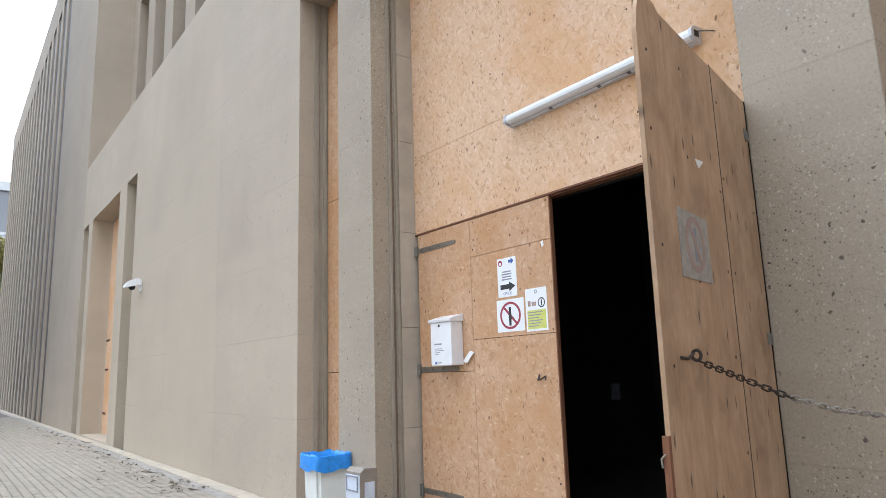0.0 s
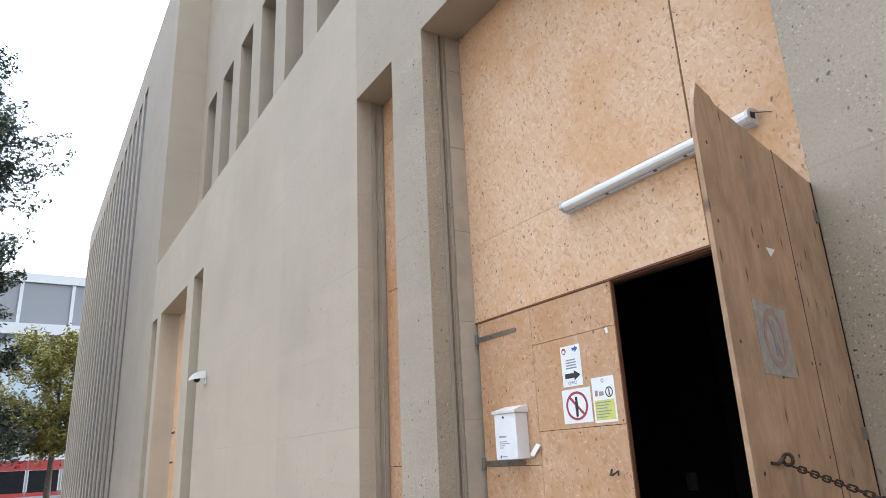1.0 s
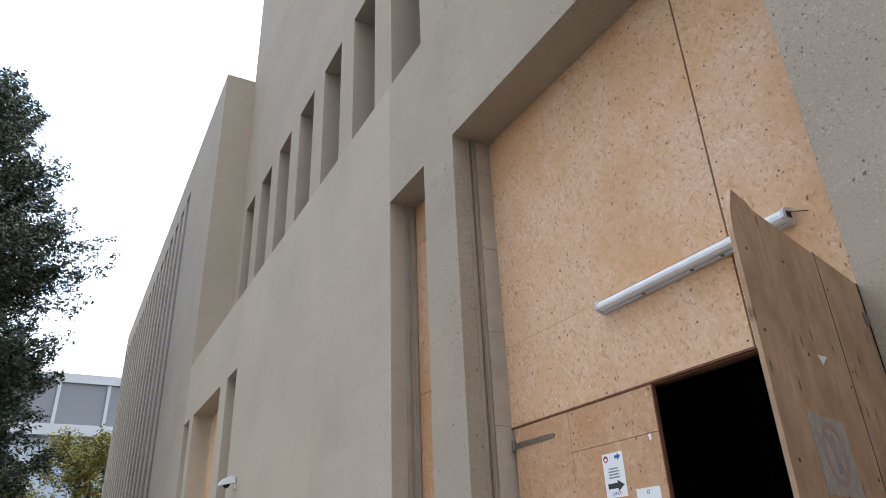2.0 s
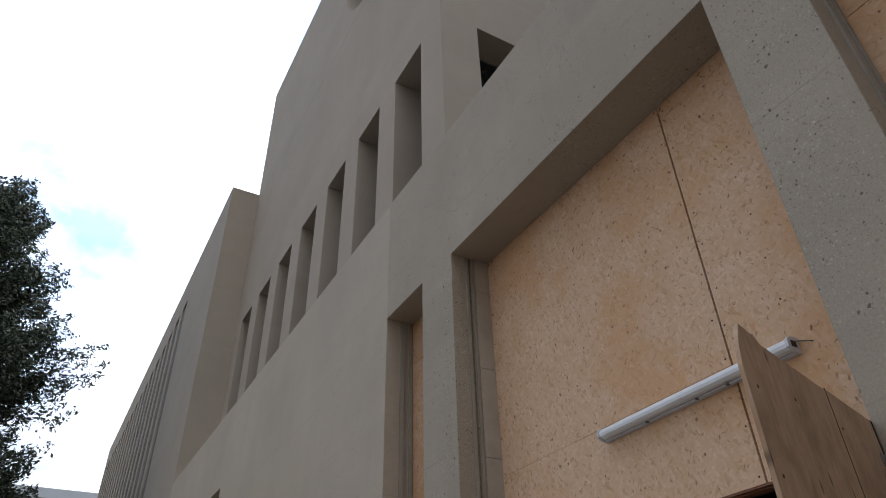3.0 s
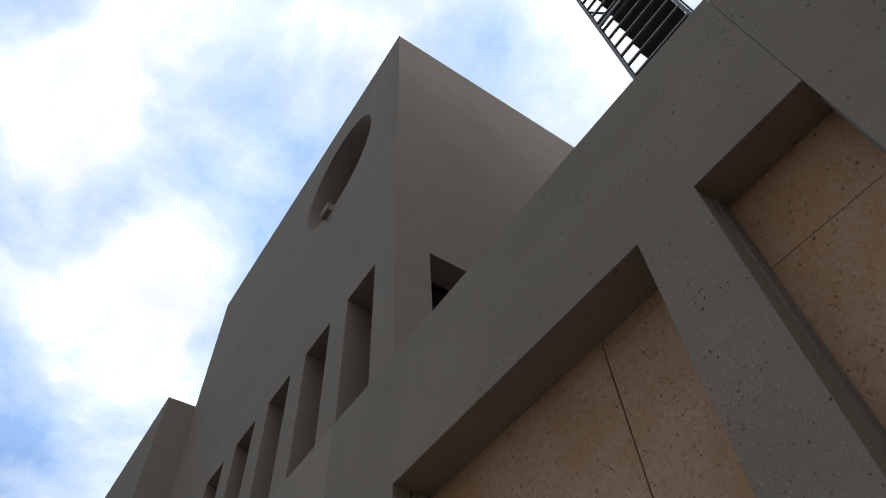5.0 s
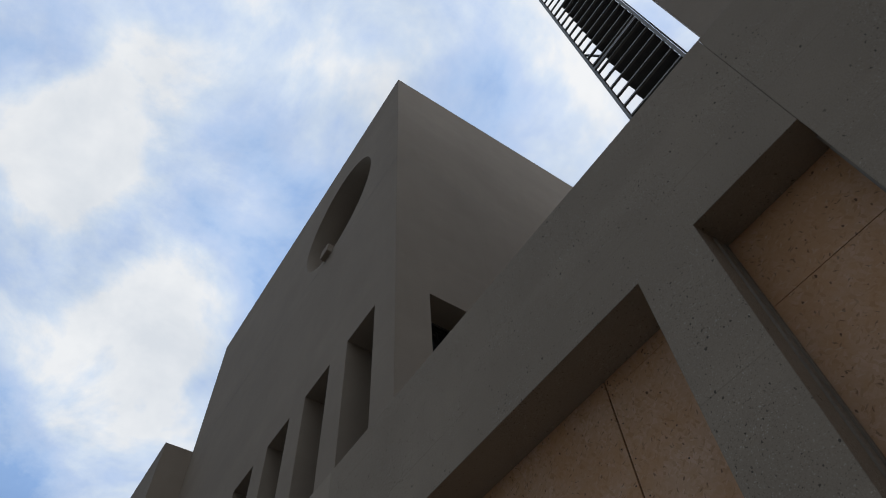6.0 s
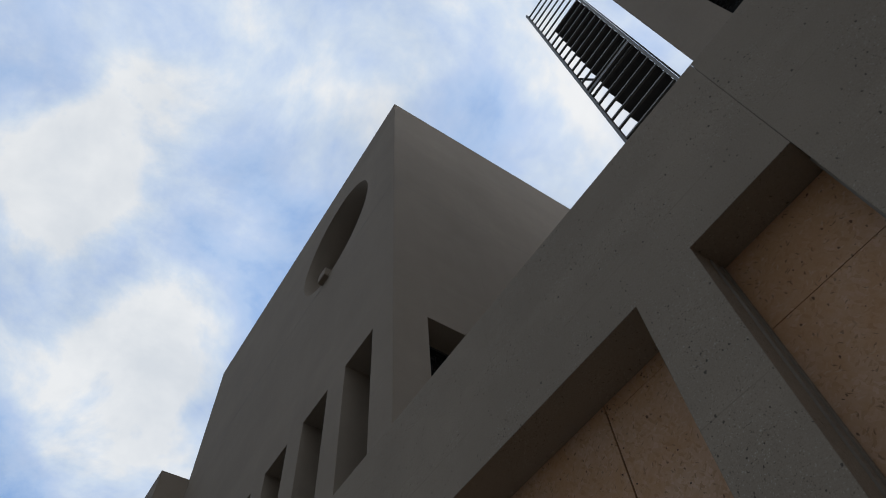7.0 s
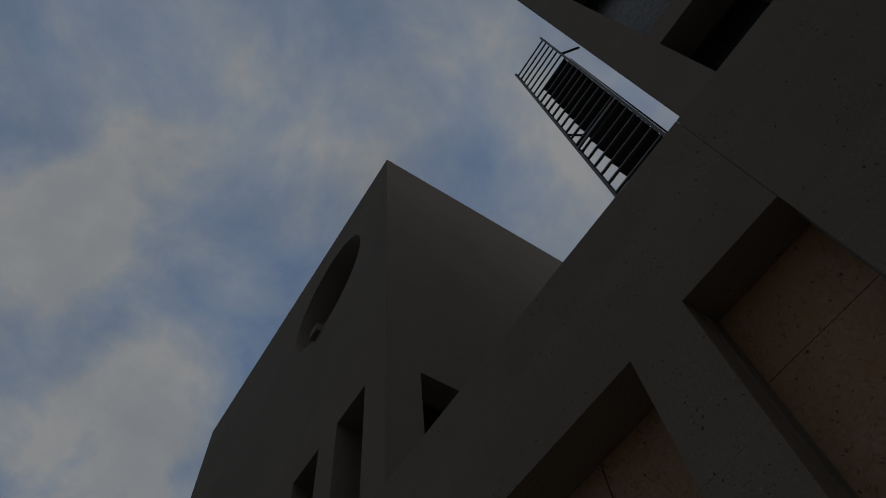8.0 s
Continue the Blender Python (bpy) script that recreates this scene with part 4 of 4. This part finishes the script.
# ---------------------------------------------------------------- fluorescent batten over the door
lamp = thing("batten_light", "unlit white fluorescent batten light fixed to the boarding", "lamp")
LX0, LX1, LZ = -3.640, -1.990, 3.208
lamp_body = part("housing", prism([(BOARD - .001, LZ - .048), (BOARD - .034, LZ - .048), (BOARD - .042, LZ - .040), (BOARD - .042, LZ + .040), (BOARD - .034, LZ + .048), (BOARD - .001, LZ + .048)], "x", LX0 + .02, LX1 - .02), LAMP_WHITE, lamp)
part("diffuser", prism([(BOARD - .0425, LZ - .036), (BOARD - .075, LZ - .034), (BOARD - .094, LZ - .020), (BOARD - .098, LZ), (BOARD - .094, LZ + .020), (BOARD - .075, LZ + .034), (BOARD - .0425, LZ + .036)], "x", LX0 + .022, LX1 - .022), WHITE, lamp_body)
for z in (LZ - .0395, LZ + .0365):
    part("groove", box(LX0 + .025, LX1 - .025, BOARD - .044, BOARD - .0422, z, z + .003), GREY, lamp_body)
for a, b in ((LX0, LX0 + .0195), (LX1 - .0195, LX1)):
    cap = part("end_cap", prism([(BOARD - .001, LZ - .052), (BOARD - .07, LZ - .046), (BOARD - .102, LZ - .022), (BOARD - .102, LZ + .022), (BOARD - .07, LZ + .046), (BOARD - .001, LZ + .052)], "x", a, b), LAMP_WHITE, lamp)
    part("socket", box(LX0 - .002 if a == LX0 else LX1 + .0002, LX0 - .0002 if a == LX0 else LX1 + .002, BOARD - .075, BOARD - .03, LZ - .02, LZ + .02), BLACK, cap)
for x in (-3.2, -2.75, -2.5):
    part("clip", box(x, x + .022, BOARD - .05, BOARD - .03, LZ - .051, LZ - .043), STEEL, lamp_body)
part("cable", joined(rod((LX1, BOARD - .03, LZ + .022), (LX1 + .07, BOARD - .02, LZ - .004), .0035, 6), rod((LX1 + .07, BOARD - .02, LZ - .004), (LX1 + .085, BOARD, LZ - .006), .0035, 6)), STEEL, lamp)

# ---------------------------------------------------------------- letter box
MX0, MX1, MY0, MZ0, MZ1 = -4.658, -4.370, LY - .125, 1.352, 1.71
mail = thing("letter_box", "white enamelled letter box with a sloping lid on the boarded door", "letter box")
mail_body = part("body", box(MX0, MX1, MY0, LY - .001, MZ0, MZ1, .006), WHITE, mail)
part("lid", prism([(LY - .001, MZ1 + .001), (MY0 - .012, MZ1 + .001), (MY0 - .016, MZ1 + .022), (MY0 + .02, MZ1 + .034), (LY - .001, MZ1 + .062)], "x", MX0 - .012, MX1 + .012), WHITE, mail)
part("lock", rod((MX0 + .125, MY0 - .004, MZ1 - .03), (MX0 + .125, MY0 + .002, MZ1 - .03), .011, 14), BLACK, mail_body)
part("label_bar", box(MX0 + .055, MX0 + .155, MY0 - .0012, MY0 - .0002, 1.523, 1.535), GREY, mail_body)
for z, w in ((1.487, .10), (1.472, .13), (1.457, .07), (1.440, .05)):
    part("label_bar", box(MX0 + .06, MX0 + .06 + w, MY0 - .0012, MY0 - .0002, z, z + .006), GREY, mail_body)
part("badge", rod((MX0 + .07, MY0 - .0012, 1.375), (MX0 + .07, MY0 - .0002, 1.375), .012, 16), BLUE_PRINT, mail_body)
part("label_bar", box(MX0 + .09, MX0 + .15, MY0 - .0012, MY0 - .0002, 1.371, 1.379), GREY, mail_body)

flyer = thing("folded_flyer", "white paper flyer curling out of the door seam", "paper")
bm = bmesh.new()
prof = [(-4.232, LY - .002, 1.462), (-4.262, LY - .020, 1.462), (-4.300, LY - .026, 1.425), (-4.345, LY - .030, 1.378)]
va = [bm.verts.new(p) for p in prof]
vb = [bm.verts.new((x + .055, y - .002, z - .012)) for x, y, z in prof]
for k in range(1, 3):
    bm.faces.new((va[k], va[k + 1], vb[k + 1], vb[k]))
bmesh.ops.delete(bm, geom=[v for v in bm.verts if not v.link_faces], context="VERTS")
bmesh.ops.solidify(bm, geom=bm.faces[:], thickness=.002)
part("sheet", bm, PAPER, flyer)


# ---------------------------------------------------------------- notices on the closed leaf
def words(text, size, x, y, z, parent, material, name="lettering"):
    cu = bpy.data.curves.new(name, "FONT")
    cu.body, cu.size, cu.align_x, cu.extrude = text, size, "CENTER", .0002
    ob = new(name, cu)
    me = bpy.data.meshes.new_from_object(ob.evaluated_get(bpy.context.evaluated_depsgraph_get()))
    bpy.data.objects.remove(ob)
    me.materials.append(material)
    out = new(name, me)
    out.parent = parent
    out.matrix_world = Matrix.Translation((x, y, z)) @ Matrix.Rotation(radians(90), 4, "X")
    return out


PY = LY - .0005


def bars(parent, x0, x1, z0, count, step, high, material, seed=1):
    r = random.Random(seed)
    for k in range(count):
        w = (x1 - x0) * r.uniform(.62, .98)
        c = (x0 + x1) / 2
        part("text_bar", box(c - w / 2, c + w / 2, PY - .0022, PY - .0013, z0 - k * step - high, z0 - k * step), material, parent)


sg = thing("direction_sign", "white paper direction sign with a black arrow taped to strand board", "sign")
sg_sheet = part("sheet", box(-3.905, -3.690, PY - .0012, PY, 1.852, 2.155), PAPER, sg)
part("badge", rod((-3.868, PY - .0022, 2.118), (-3.868, PY - .0013, 2.118), .024, 20), RED, sg_sheet)
part("badge_mark", box(-3.880, -3.856, PY - .0030, PY - .0023, 2.104, 2.124), PAPER, sg_sheet)
part("small_arrow", prism([(-3.775, 2.112), (-3.745, 2.112), (-3.745, 2.098), (-3.712, 2.124), (-3.745, 2.148), (-3.745, 2.134), (-3.775, 2.134)], "y", PY - .0022, PY - .0013), BLUE_PRINT, sg_sheet)
bars(sg_sheet, -3.87, -3.73, 2.052, 4, .020, .010, GREY, 3)
part("arrow", prism([(-3.875, 1.912), (-3.775, 1.912), (-3.775, 1.892), (-3.708, 1.930), (-3.775, 1.968), (-3.775, 1.948), (-3.875, 1.948)], "y", PY - .0022, PY - .0013), BLACK, sg_sheet)
words("OFFICE", .030, -3.798, PY - .0018, 1.868, sg_sheet, BLUE_PRINT)

ps = thing("prohibition_sign", "square white no-entry paper sign with a red barred ring", "sign")
ps_sheet = part("sheet", box(-3.930, -3.625, PY - .0012, PY, 1.585, 1.832), PAPER, ps)
part("ring", ring_mesh(-3.778, 0, 1.708, .086, .104, PY - .0016, squeeze=1.12), RED, ps_sheet)
part("diagonal_bar", prism([(-3.862, 1.772), (-3.846, 1.784), (-3.694, 1.644), (-3.710, 1.632)], "y", PY - .0023, PY - .0014), RED, ps_sheet)
part("symbol_bar", prism([(-3.792, 1.63), (-3.770, 1.63), (-3.764, 1.70), (-3.768, 1.772), (-3.79, 1.772), (-3.796, 1.70)], "y", PY - .0032, PY - .0024), BLACK, ps_sheet)

ys = thing("safety_notice", "white and yellow printed safety notice on strand board", "notice")
ys_sheet = part("sheet", box(-3.605, -3.385, PY - .0012, PY, 1.572, 1.885), PAPER, ys)
part("yellow_field", box(-3.590, -3.400, PY - .0020, PY - .0013, 1.588, 1.725), PAPER_YELLOW, ys_sheet)
part("badge", ring_mesh(-3.495, 0, 1.858, .008, .014, PY - .0016), GREY, ys_sheet)
part("ring", ring_mesh(-3.440, 0, 1.775, .028, .036, PY - .0016), BLACK, ys_sheet)
part("symbol_bar", box(-3.445, -3.435, PY - .0022, PY - .0013, 1.752, 1.798), BLACK, ys_sheet)
part("red_mark", box(-3.580, -3.552, PY - .0022, PY - .0013, 1.755, 1.795), FADED_RED, ys_sheet)
part("red_mark", box(-3.540, -3.495, PY - .0022, PY - .0013, 1.755, 1.785), FADED_RED, ys_sheet)
for k in range(6):
    part("text_bar", box(-3.582, -3.582 + .15 - .02 * (k % 3), PY - .0030, PY - .0021, 1.712 - k * .020 - .007, 1.712 - k * .020), GREY, ys_sheet)
tagged(linked("paper_scrap", prism([(-3.415, 2.215), (-3.39, 2.225), (-3.385, 2.185), (-3.405, 2.175)], "y", PY - .002, PY), PAPER), "small torn white paper scrap on strand board", "scrap")

# ---------------------------------------------------------------- bin and box by the pillar
bin_ = thing("waste_bin", "white plastic waste bin with a blue liner folded over its rim", "bin")
BX0, BX1, BY0, BY1 = -5.765, -5.445, 2.86, 3.18
bm = bmesh.new()
low = [(BX0 + .03, BY0 + .03), (BX1 - .03, BY0 + .03), (BX1 - .03, BY1 - .03), (BX0 + .03, BY1 - .03)]
high = [(BX0 + .01, BY0 + .01), (BX1 - .01, BY0 + .01), (BX1 - .01, BY1 - .01), (BX0 + .01, BY1 - .01)]
v0 = [bm.verts.new((x, y, .0)) for x, y in low]
v1 = [bm.verts.new((x, y, .56)) for x, y in high]
bm.faces.new(v0[::-1])
for k in range(4):
    bm.faces.new((v0[k], v0[(k + 1) % 4], v1[(k + 1) % 4], v1[k]))
bmesh.ops.bevel(bm, geom=[e for e in bm.edges if abs(e.verts[0].co.z - e.verts[1].co.z) > .1], offset=.03, segments=3, affect="EDGES")
bmesh.ops.solidify(bm, geom=bm.faces[:], thickness=.006)
part("tub", bm, PLASTIC_WHITE, bin_)
bm = bmesh.new()
n, cols = 56, []
rnd = random.Random(8)
for k in range(n):
    a = 2 * math.pi * k / n
    c, s = math.cos(a), math.sin(a)
    q = .172 / max(abs(c), abs(s)) ** .82
    cx, cy = (BX0 + BX1) / 2, (BY0 + BY1) / 2
    wob = [rnd.uniform(-.006, .006) for _ in range(5)]
    prof = [(.90, .50), (1.0 + wob[0], .585 + wob[1] * 2), (1.02, .625 + wob[2] * 2), (1.03 + wob[1], .61), (1.045 + wob[3], .55), (1.05 + wob[4] * 1.5, .49 + .012 * math.sin(5 * a) + wob[2])]
    cols.append([bm.verts.new((cx + q * f * c, min(FRONT - .004, cy + q * f * s), z)) for f, z in prof])
for k in range(n):
    for j in range(5):
        f = bm.faces.new((cols[k][j], cols[(k + 1) % n][j], cols[(k + 1) % n][j + 1], cols[k][j + 1]))
        f.smooth = True
part("liner", bm, BLUE_BAG, bin_, "crumpled blue plastic liner")

crate = thing("leaflet_box", "pale blue and brown leaflet box leaning by the pillar", "box")
part("body", prism([(2.80, .0), (2.945, .0), (2.945, .595), (2.835, .60), (2.80, .57)], "x", -4.82, -4.595), BOX_SIDE, crate)
crate_front = part("front_panel", box(-4.815, -4.600, 2.792, 2.799, .02, .55, .002), BOX_PALE, crate)
part("pocket", slab(-4.795, -4.62, .43, .545, 2.786, 2.7915, [(-4.785, -4.63, .44, .535)]), GREY, crate_front)
part("side_label", box(-4.5945, -4.591, 2.835, 2.92, .25, .50), BOX_PALE, crate)

# ---------------------------------------------------------------- security camera
cctv = thing("security_camera", "white hooded security camera on the concrete wall", "camera")
CXX, CZZ = -13.72, 3.09
part("bracket", box(CXX - .06, CXX + .06, FRONT - .03, FRONT - .001, CZZ - .10, CZZ + .13, .01), WHITE, cctv)
hood = part("hood", prism([(FRONT - .03, CZZ + .15), (FRONT - .03, CZZ + .02), (FRONT - .31, CZZ - .03), (FRONT - .30, CZZ + .02), (FRONT - .24, CZZ + .09), (FRONT - .14, CZZ + .14)], "x", CXX - .085, CXX + .085), WHITE, cctv)
bm = bmesh.new()
bmesh.ops.create_uvsphere(bm, u_segments=16, v_segments=10, radius=.065, matrix=Matrix.Translation((CXX, FRONT - .17, CZZ - .01)))
for f in bm.faces:
    f.smooth = True
part("dome", bm, DARK_GLASS, hood, "smoked glass dome")

# ---------------------------------------------------------------- steel access ladder on the terrace
ladder = thing("access_ladder", "dark steel access stair with flat treads between the concrete towers", "stair")
LYY, LXA, LXB, LZ0, LZ1 = 4.62, -1.275, -0.265, LEDGE - .1, 17.9
for x in (LXA, LXB):
    part("stringer", box(x - .023, x + .023, LYY - .04, LYY + .04, LZ0, LZ1), STEEL_PALE, ladder)
z, k = LZ0 + .3, 0
while z < 15.7:
    part("rung", box(LXA + .024, LXB - .024, LYY - .018, LYY + .018, z, z + .036), STEEL_PALE, ladder)
    if z < 15.75:
        part("tread", box(-1.03, LXB - .04, LYY + .022, LYY + .30, z + .005, z + .045), STEEL, ladder)
    z, k = z + .36, k + 1
for j in range(6):
    zz_ = 15.85 + j * .37
    part("guard_bar", box(LXA + .024, LXB - .024, LYY - .015, LYY + .015, zz_, zz_ + .035), STEEL, ladder)
part("cross_bar", box(LXA + .024, LXB - .024, LYY - .075, LYY - .045, 11.95, 12.03), STEEL_PALE, ladder)
part("bracket", rod((LXB, LYY, 15.9), (T2 + .01, UPPER + .75, 16.25), .028), STEEL, ladder)
part("bracket", rod((LXB, LYY, 9.75), (T2 - .02, UPPER + .4, 9.75), .03), STEEL, ladder)
part("brace", joined(rod((LXA + .02, LYY + .05, 12.95), (LXA + .30, LYY + .10, 12.2), .022, 6), rod((LXA + .05, LYY + .06, 12.25), (LXA + .26, LYY + .08, 12.45), .03, 6)), STEEL, ladder)
part("side_plate", prism([(LYY + .05, LZ0), (LYY + .62, LZ0), (LYY + .10, 15.4), (LYY + .05, 15.4)], "x", LXB + .028, LXB + .045), STEEL, ladder, "tapering dark side plate")
lean = Matrix.Translation((LXA, LYY, 10.1))
ladder.matrix_world = lean @ Matrix.Rotation(-.0105, 4, "Y") @ lean.inverted()

# ---------------------------------------------------------------- trees and the far side of the square
def tree(name, label, base, height, crown, leaf, leaves, size, seed, trunk_r, spread=1.0, limbs=70):
    """crown: function of a height share 0..1 giving the crown's radius; leaves hang round limb ends."""
    r = random.Random(seed)
    t = thing(name, label, "tree", "street trees" if name == "street_tree" else "")
    bx, by, bz = base
    bm = bmesh.new()
    tips = []
    segs = 9
    pts = [Vector((bx + r.uniform(-.05, .05) * k * trunk_r, by + r.uniform(-.05, .05) * k * trunk_r, bz + height * .93 * k / segs)) for k in range(segs + 1)]
    for k in range(segs):
        rod(pts[k], pts[k + 1], trunk_r * (1 - k / segs) + .03, 8, bm, trunk_r * (1 - (k + 1) / segs) + .03)
    for k in range(limbs):
        h = crown[0] + (.97 - crown[0]) * r.random() ** 1.25
        rad = crown[1](h) * r.uniform(.55, 1.0)
        a = r.uniform(0, 2 * math.pi)
        start = Vector((bx, by, bz + height * max(crown[0] * .8, h - .10)))
        end = Vector((bx + rad * math.cos(a), by + rad * math.sin(a), bz + height * h))
        mid = start.lerp(end, .5) + Vector((0, 0, -rad * .06))
        w = trunk_r * .28 * (1.1 - h)
        rod(start, mid, w + .02, 6, bm, w * .6 + .015); rod(mid, end, w * .6 + .015, 6, bm, .012)
        tips += [(end, rad), (mid.lerp(end, .5), rad), (mid, rad)]
    part("trunk", bm, BARK, t)
    verts, faces, twigs = [], [], []
    axis = Vector((bx, by, 0))
    for c, rad in tips:
        for q in range(7):
            out = (Vector((c.x, c.y, 0)) - axis).normalized() * .7 + Vector((r.gauss(0, .6), r.gauss(0, .6), r.uniform(.0, 1.3)))
            start = c + Vector((r.gauss(0, .35), r.gauss(0, .35), r.gauss(0, .35))) * spread
            twigs.append((start, start + out.normalized() * r.uniform(.4, 1.25) * spread * min(1.0, .3 + rad * .3)))
    for k in range(leaves):
        a, b = twigs[r.randrange(len(twigs))]
        f = r.random()
        w = (.20 - .13 * f) * spread
        p = a.lerp(b, f) + Vector((r.gauss(0, w), r.gauss(0, w), r.gauss(0, w)))
        u = Vector((r.gauss(0, 1), r.gauss(0, 1), r.gauss(.3, .6))).normalized()
        v = u.cross(Vector((r.gauss(0, 1), r.gauss(0, 1), r.gauss(0, 1)))).normalized()
        l, wd = size * r.uniform(.6, 1.3), size * r.uniform(.25, .5)
        i = len(verts)
        verts += [p - u * l, p + v * wd, p + u * l, p - v * wd]
        faces.append((i, i + 1, i + 2, i + 3))
    me = bpy.data.meshes.new("crown")
    me.from_pydata([tuple(v) for v in verts], [], faces)
    me.materials.append(leaf)
    ob = new("crown", me)
    ob.parent = t
    tagged(ob, kind="stuff")
    return t


tree("evergreen_tree", "tall dark green tree with an uneven open crown", (-30, -5.1, -.06), 22.3,
     (.10, lambda h: (5.0 if h < .36 else 4.6 if h < .62 else 4.7 * (1 - ((h - .62) / .39)) ** .9) + .1), LEAF_DARK, 230000, .105, 3, .32, 1.0, 210)
tree("street_tree", "small yellow-green autumn street tree on a bare trunk", (-62, 2.7, -.06), 13.0,
     (.31, lambda h: 4.5 * math.sqrt(max(.03, 1 - ((h - .62) / .42) ** 2))), LEAF_YELLOW, 36000, .15, 6, .22, 1.15)
tree("street_tree", "small yellow-green autumn street tree on a bare trunk", (-66, -3.6, -.06), 9.6,
     (.34, lambda h: 4.0 * math.sqrt(max(.03, 1 - ((h - .62) / .42) ** 2))), LEAF_YELLOW, 20000, .15, 9, .2, 1.15)

fence = thing("red_hoarding", "red framed hoarding with dark panels across the street", "hoarding")
for k in range(7):
    y0 = -9 + k * 2.6
    part("panel", box(-72.06, -72.0, y0 + .15, y0 + 2.45, .0, 2.1), DARK_GLASS, fence)
    part("post", box(-72.0, -71.9, y0 - .06, y0 + .06, -.06, 2.95), STEEL_PALE, fence)
part("rail", box(-72.1, -71.95, -9, 9.2, 2.12, 2.95), RED_PAINT, fence)
part("rail", box(-72.1, -71.95, -9, 9.2, -.06, .25), RED_PAINT, fence)

far = thing("distant_building", "pale modern building with a grey roof and wide glazing", "building")
part("wall", box(-112, -100, -60, 14, -.06, 6.4), CLADDING, far)
part("wall", box(-112, -101, -60, 14, 6.4, 19.0), GLAZING, far)
part("ledge", box(-112, -99.6, -61, 14.6, 19.0, 20.4), CLADDING, far)
part("roof", box(-112, -101.5, -60, 14, 20.4, 26.2), ROOF_GREY, far)
part("ledge", box(-112, -101.2, -60.5, 14.4, 26.2, 27.4), CLADDING, far)
for y in range(-58, 14, 6):
    part("mullion", box(-101.0, -100.8, y - .12, y + .12, 6.4, 19.0), CLADDING, far)
    part("roof_post", box(-101.5, -101.3, y + 2.4, y + 2.8, 20.4, 26.2), CLADDING, far)
for z in (10.5, 14.6):
    part("transom", box(-101.0, -100.8, -60, 14, z, z + .25), CLADDING, far)

# ---------------------------------------------------------------- kerb, gutter stones and paving
kerb = thing("kerb", "pale concrete kerb strip at the foot of the wall", "kerb", kind="structure")
x = RIGHT_END
kb = bmesh.new()
bmesh.ops.create_cube(kb, size=1.0, matrix=Matrix.Diagonal((.99, .20, .10, 1)))
bmesh.ops.bevel(kb, geom=kb.edges[:], offset=.008, segments=1, affect="EDGES")
kme = bpy.data.meshes.new("kerb_stone"); kb.to_mesh(kme); kb.free(); kme.materials.append(KERB)
gb2 = bmesh.new()
bmesh.ops.create_cube(gb2, size=1.0, matrix=Matrix.Diagonal((.49, .16, .10, 1)))
gme = bpy.data.meshes.new("gutter_stone"); gb2.to_mesh(gme); gb2.free(); gme.materials.append(GUTTER)
for k in range(68):
    ob = new("kerb_stone", kme); ob.parent = kerb; ob.location = (13.5 - k, FRONT - .105, -.046)
for k in range(130):
    ob = new("gutter_stone", gme); ob.parent = kerb; ob.location = (13.5 - k * .5, FRONT - .290, -.055)

pavement = thing("pavement", "pale brick paving with sandy joints", "paving", kind="structure")
part("bed", box(-60, 6, -2.6, FRONT - .375, -.058, -.014), JOINT, pavement)
PW, PH, JG = .20, .10, .011
bm = bmesh.new()
bmesh.ops.create_cube(bm, size=1.0, matrix=Matrix.Translation((0, 0, -.02)) @ Matrix.Diagonal((PW - JG, PH - JG, .04, 1)))
bmesh.ops.bevel(bm, geom=[e for e in bm.edges if e.verts[0].co.z > -.01 and e.verts[1].co.z > -.01], offset=.006, segments=1, affect="EDGES")
bm.normal_update()
pme = bpy.data.meshes.new("brick"); bm.to_mesh(pme)
tv, tf = [tuple(v.co) for v in bm.verts], [tuple(v.index for v in f.verts) for f in bm.faces]
bm.free()
pme.materials.append(PAVER)
rnd = random.Random(12)
near, verts, faces = 0, [], []
y, row = FRONT - .375 - PH / 2, 0
while y > -2.5:
    x = 5.8 - (PW / 2 if row % 2 else 0)
    while x > -34:
        z, tilt = rnd.uniform(-.004, .003), rnd.uniform(-.012, .012)
        if near < 300 and -11.2 < x < -8.2 and 1.0 < y:
            ob = new("brick", pme); ob.parent = pavement
            ob.location, ob.rotation_euler = (x, y, z), (tilt, rnd.uniform(-.01, .01), rnd.uniform(-.02, .02))
            near += 1
        else:
            i = len(verts)
            verts += [(x + a, y + b, c + z + tilt * b) for a, b, c in tv]
            faces += [tuple(i + j for j in f) for f in tf]
        x -= PW
    y -= PH
    row += 1
me = bpy.data.meshes.new("bricks")
me.from_pydata(verts, [], faces)
me.materials.append(PAVER)
ob = new("bricks", me); ob.parent = pavement
tagged(ob, kind="stuff")

# fallen leaves along the kerb
rnd = random.Random(21)
verts, faces = [], []
for k in range(170):
    x = -8.5 - rnd.random() ** 1.3 * 16
    y = FRONT - .25 - abs(rnd.gauss(0, .28))
    a, s = rnd.uniform(0, 6.28), rnd.uniform(.02, .055) * (2.2 if k % 14 == 0 else 1)
    i = len(verts)
    for q in range(5):
        rr = s * (1, .55, .8, .5, .75)[q]
        verts.append((x + rr * math.cos(a + q * 1.256), y + rr * math.sin(a + q * 1.256), .008 + rnd.uniform(0, .025)))
    faces.append(tuple(range(i, i + 5)))
me = bpy.data.meshes.new("fallen_leaves")
me.from_pydata(verts, [], faces)
me.materials.append(plain("dry_leaf", (0.10, 0.075, 0.045), 0.8, 0, 0.4, 30))
tagged(new("fallen_leaves", me), "dry brown fallen leaves scattered along the kerb", "leaves", kind="stuff")
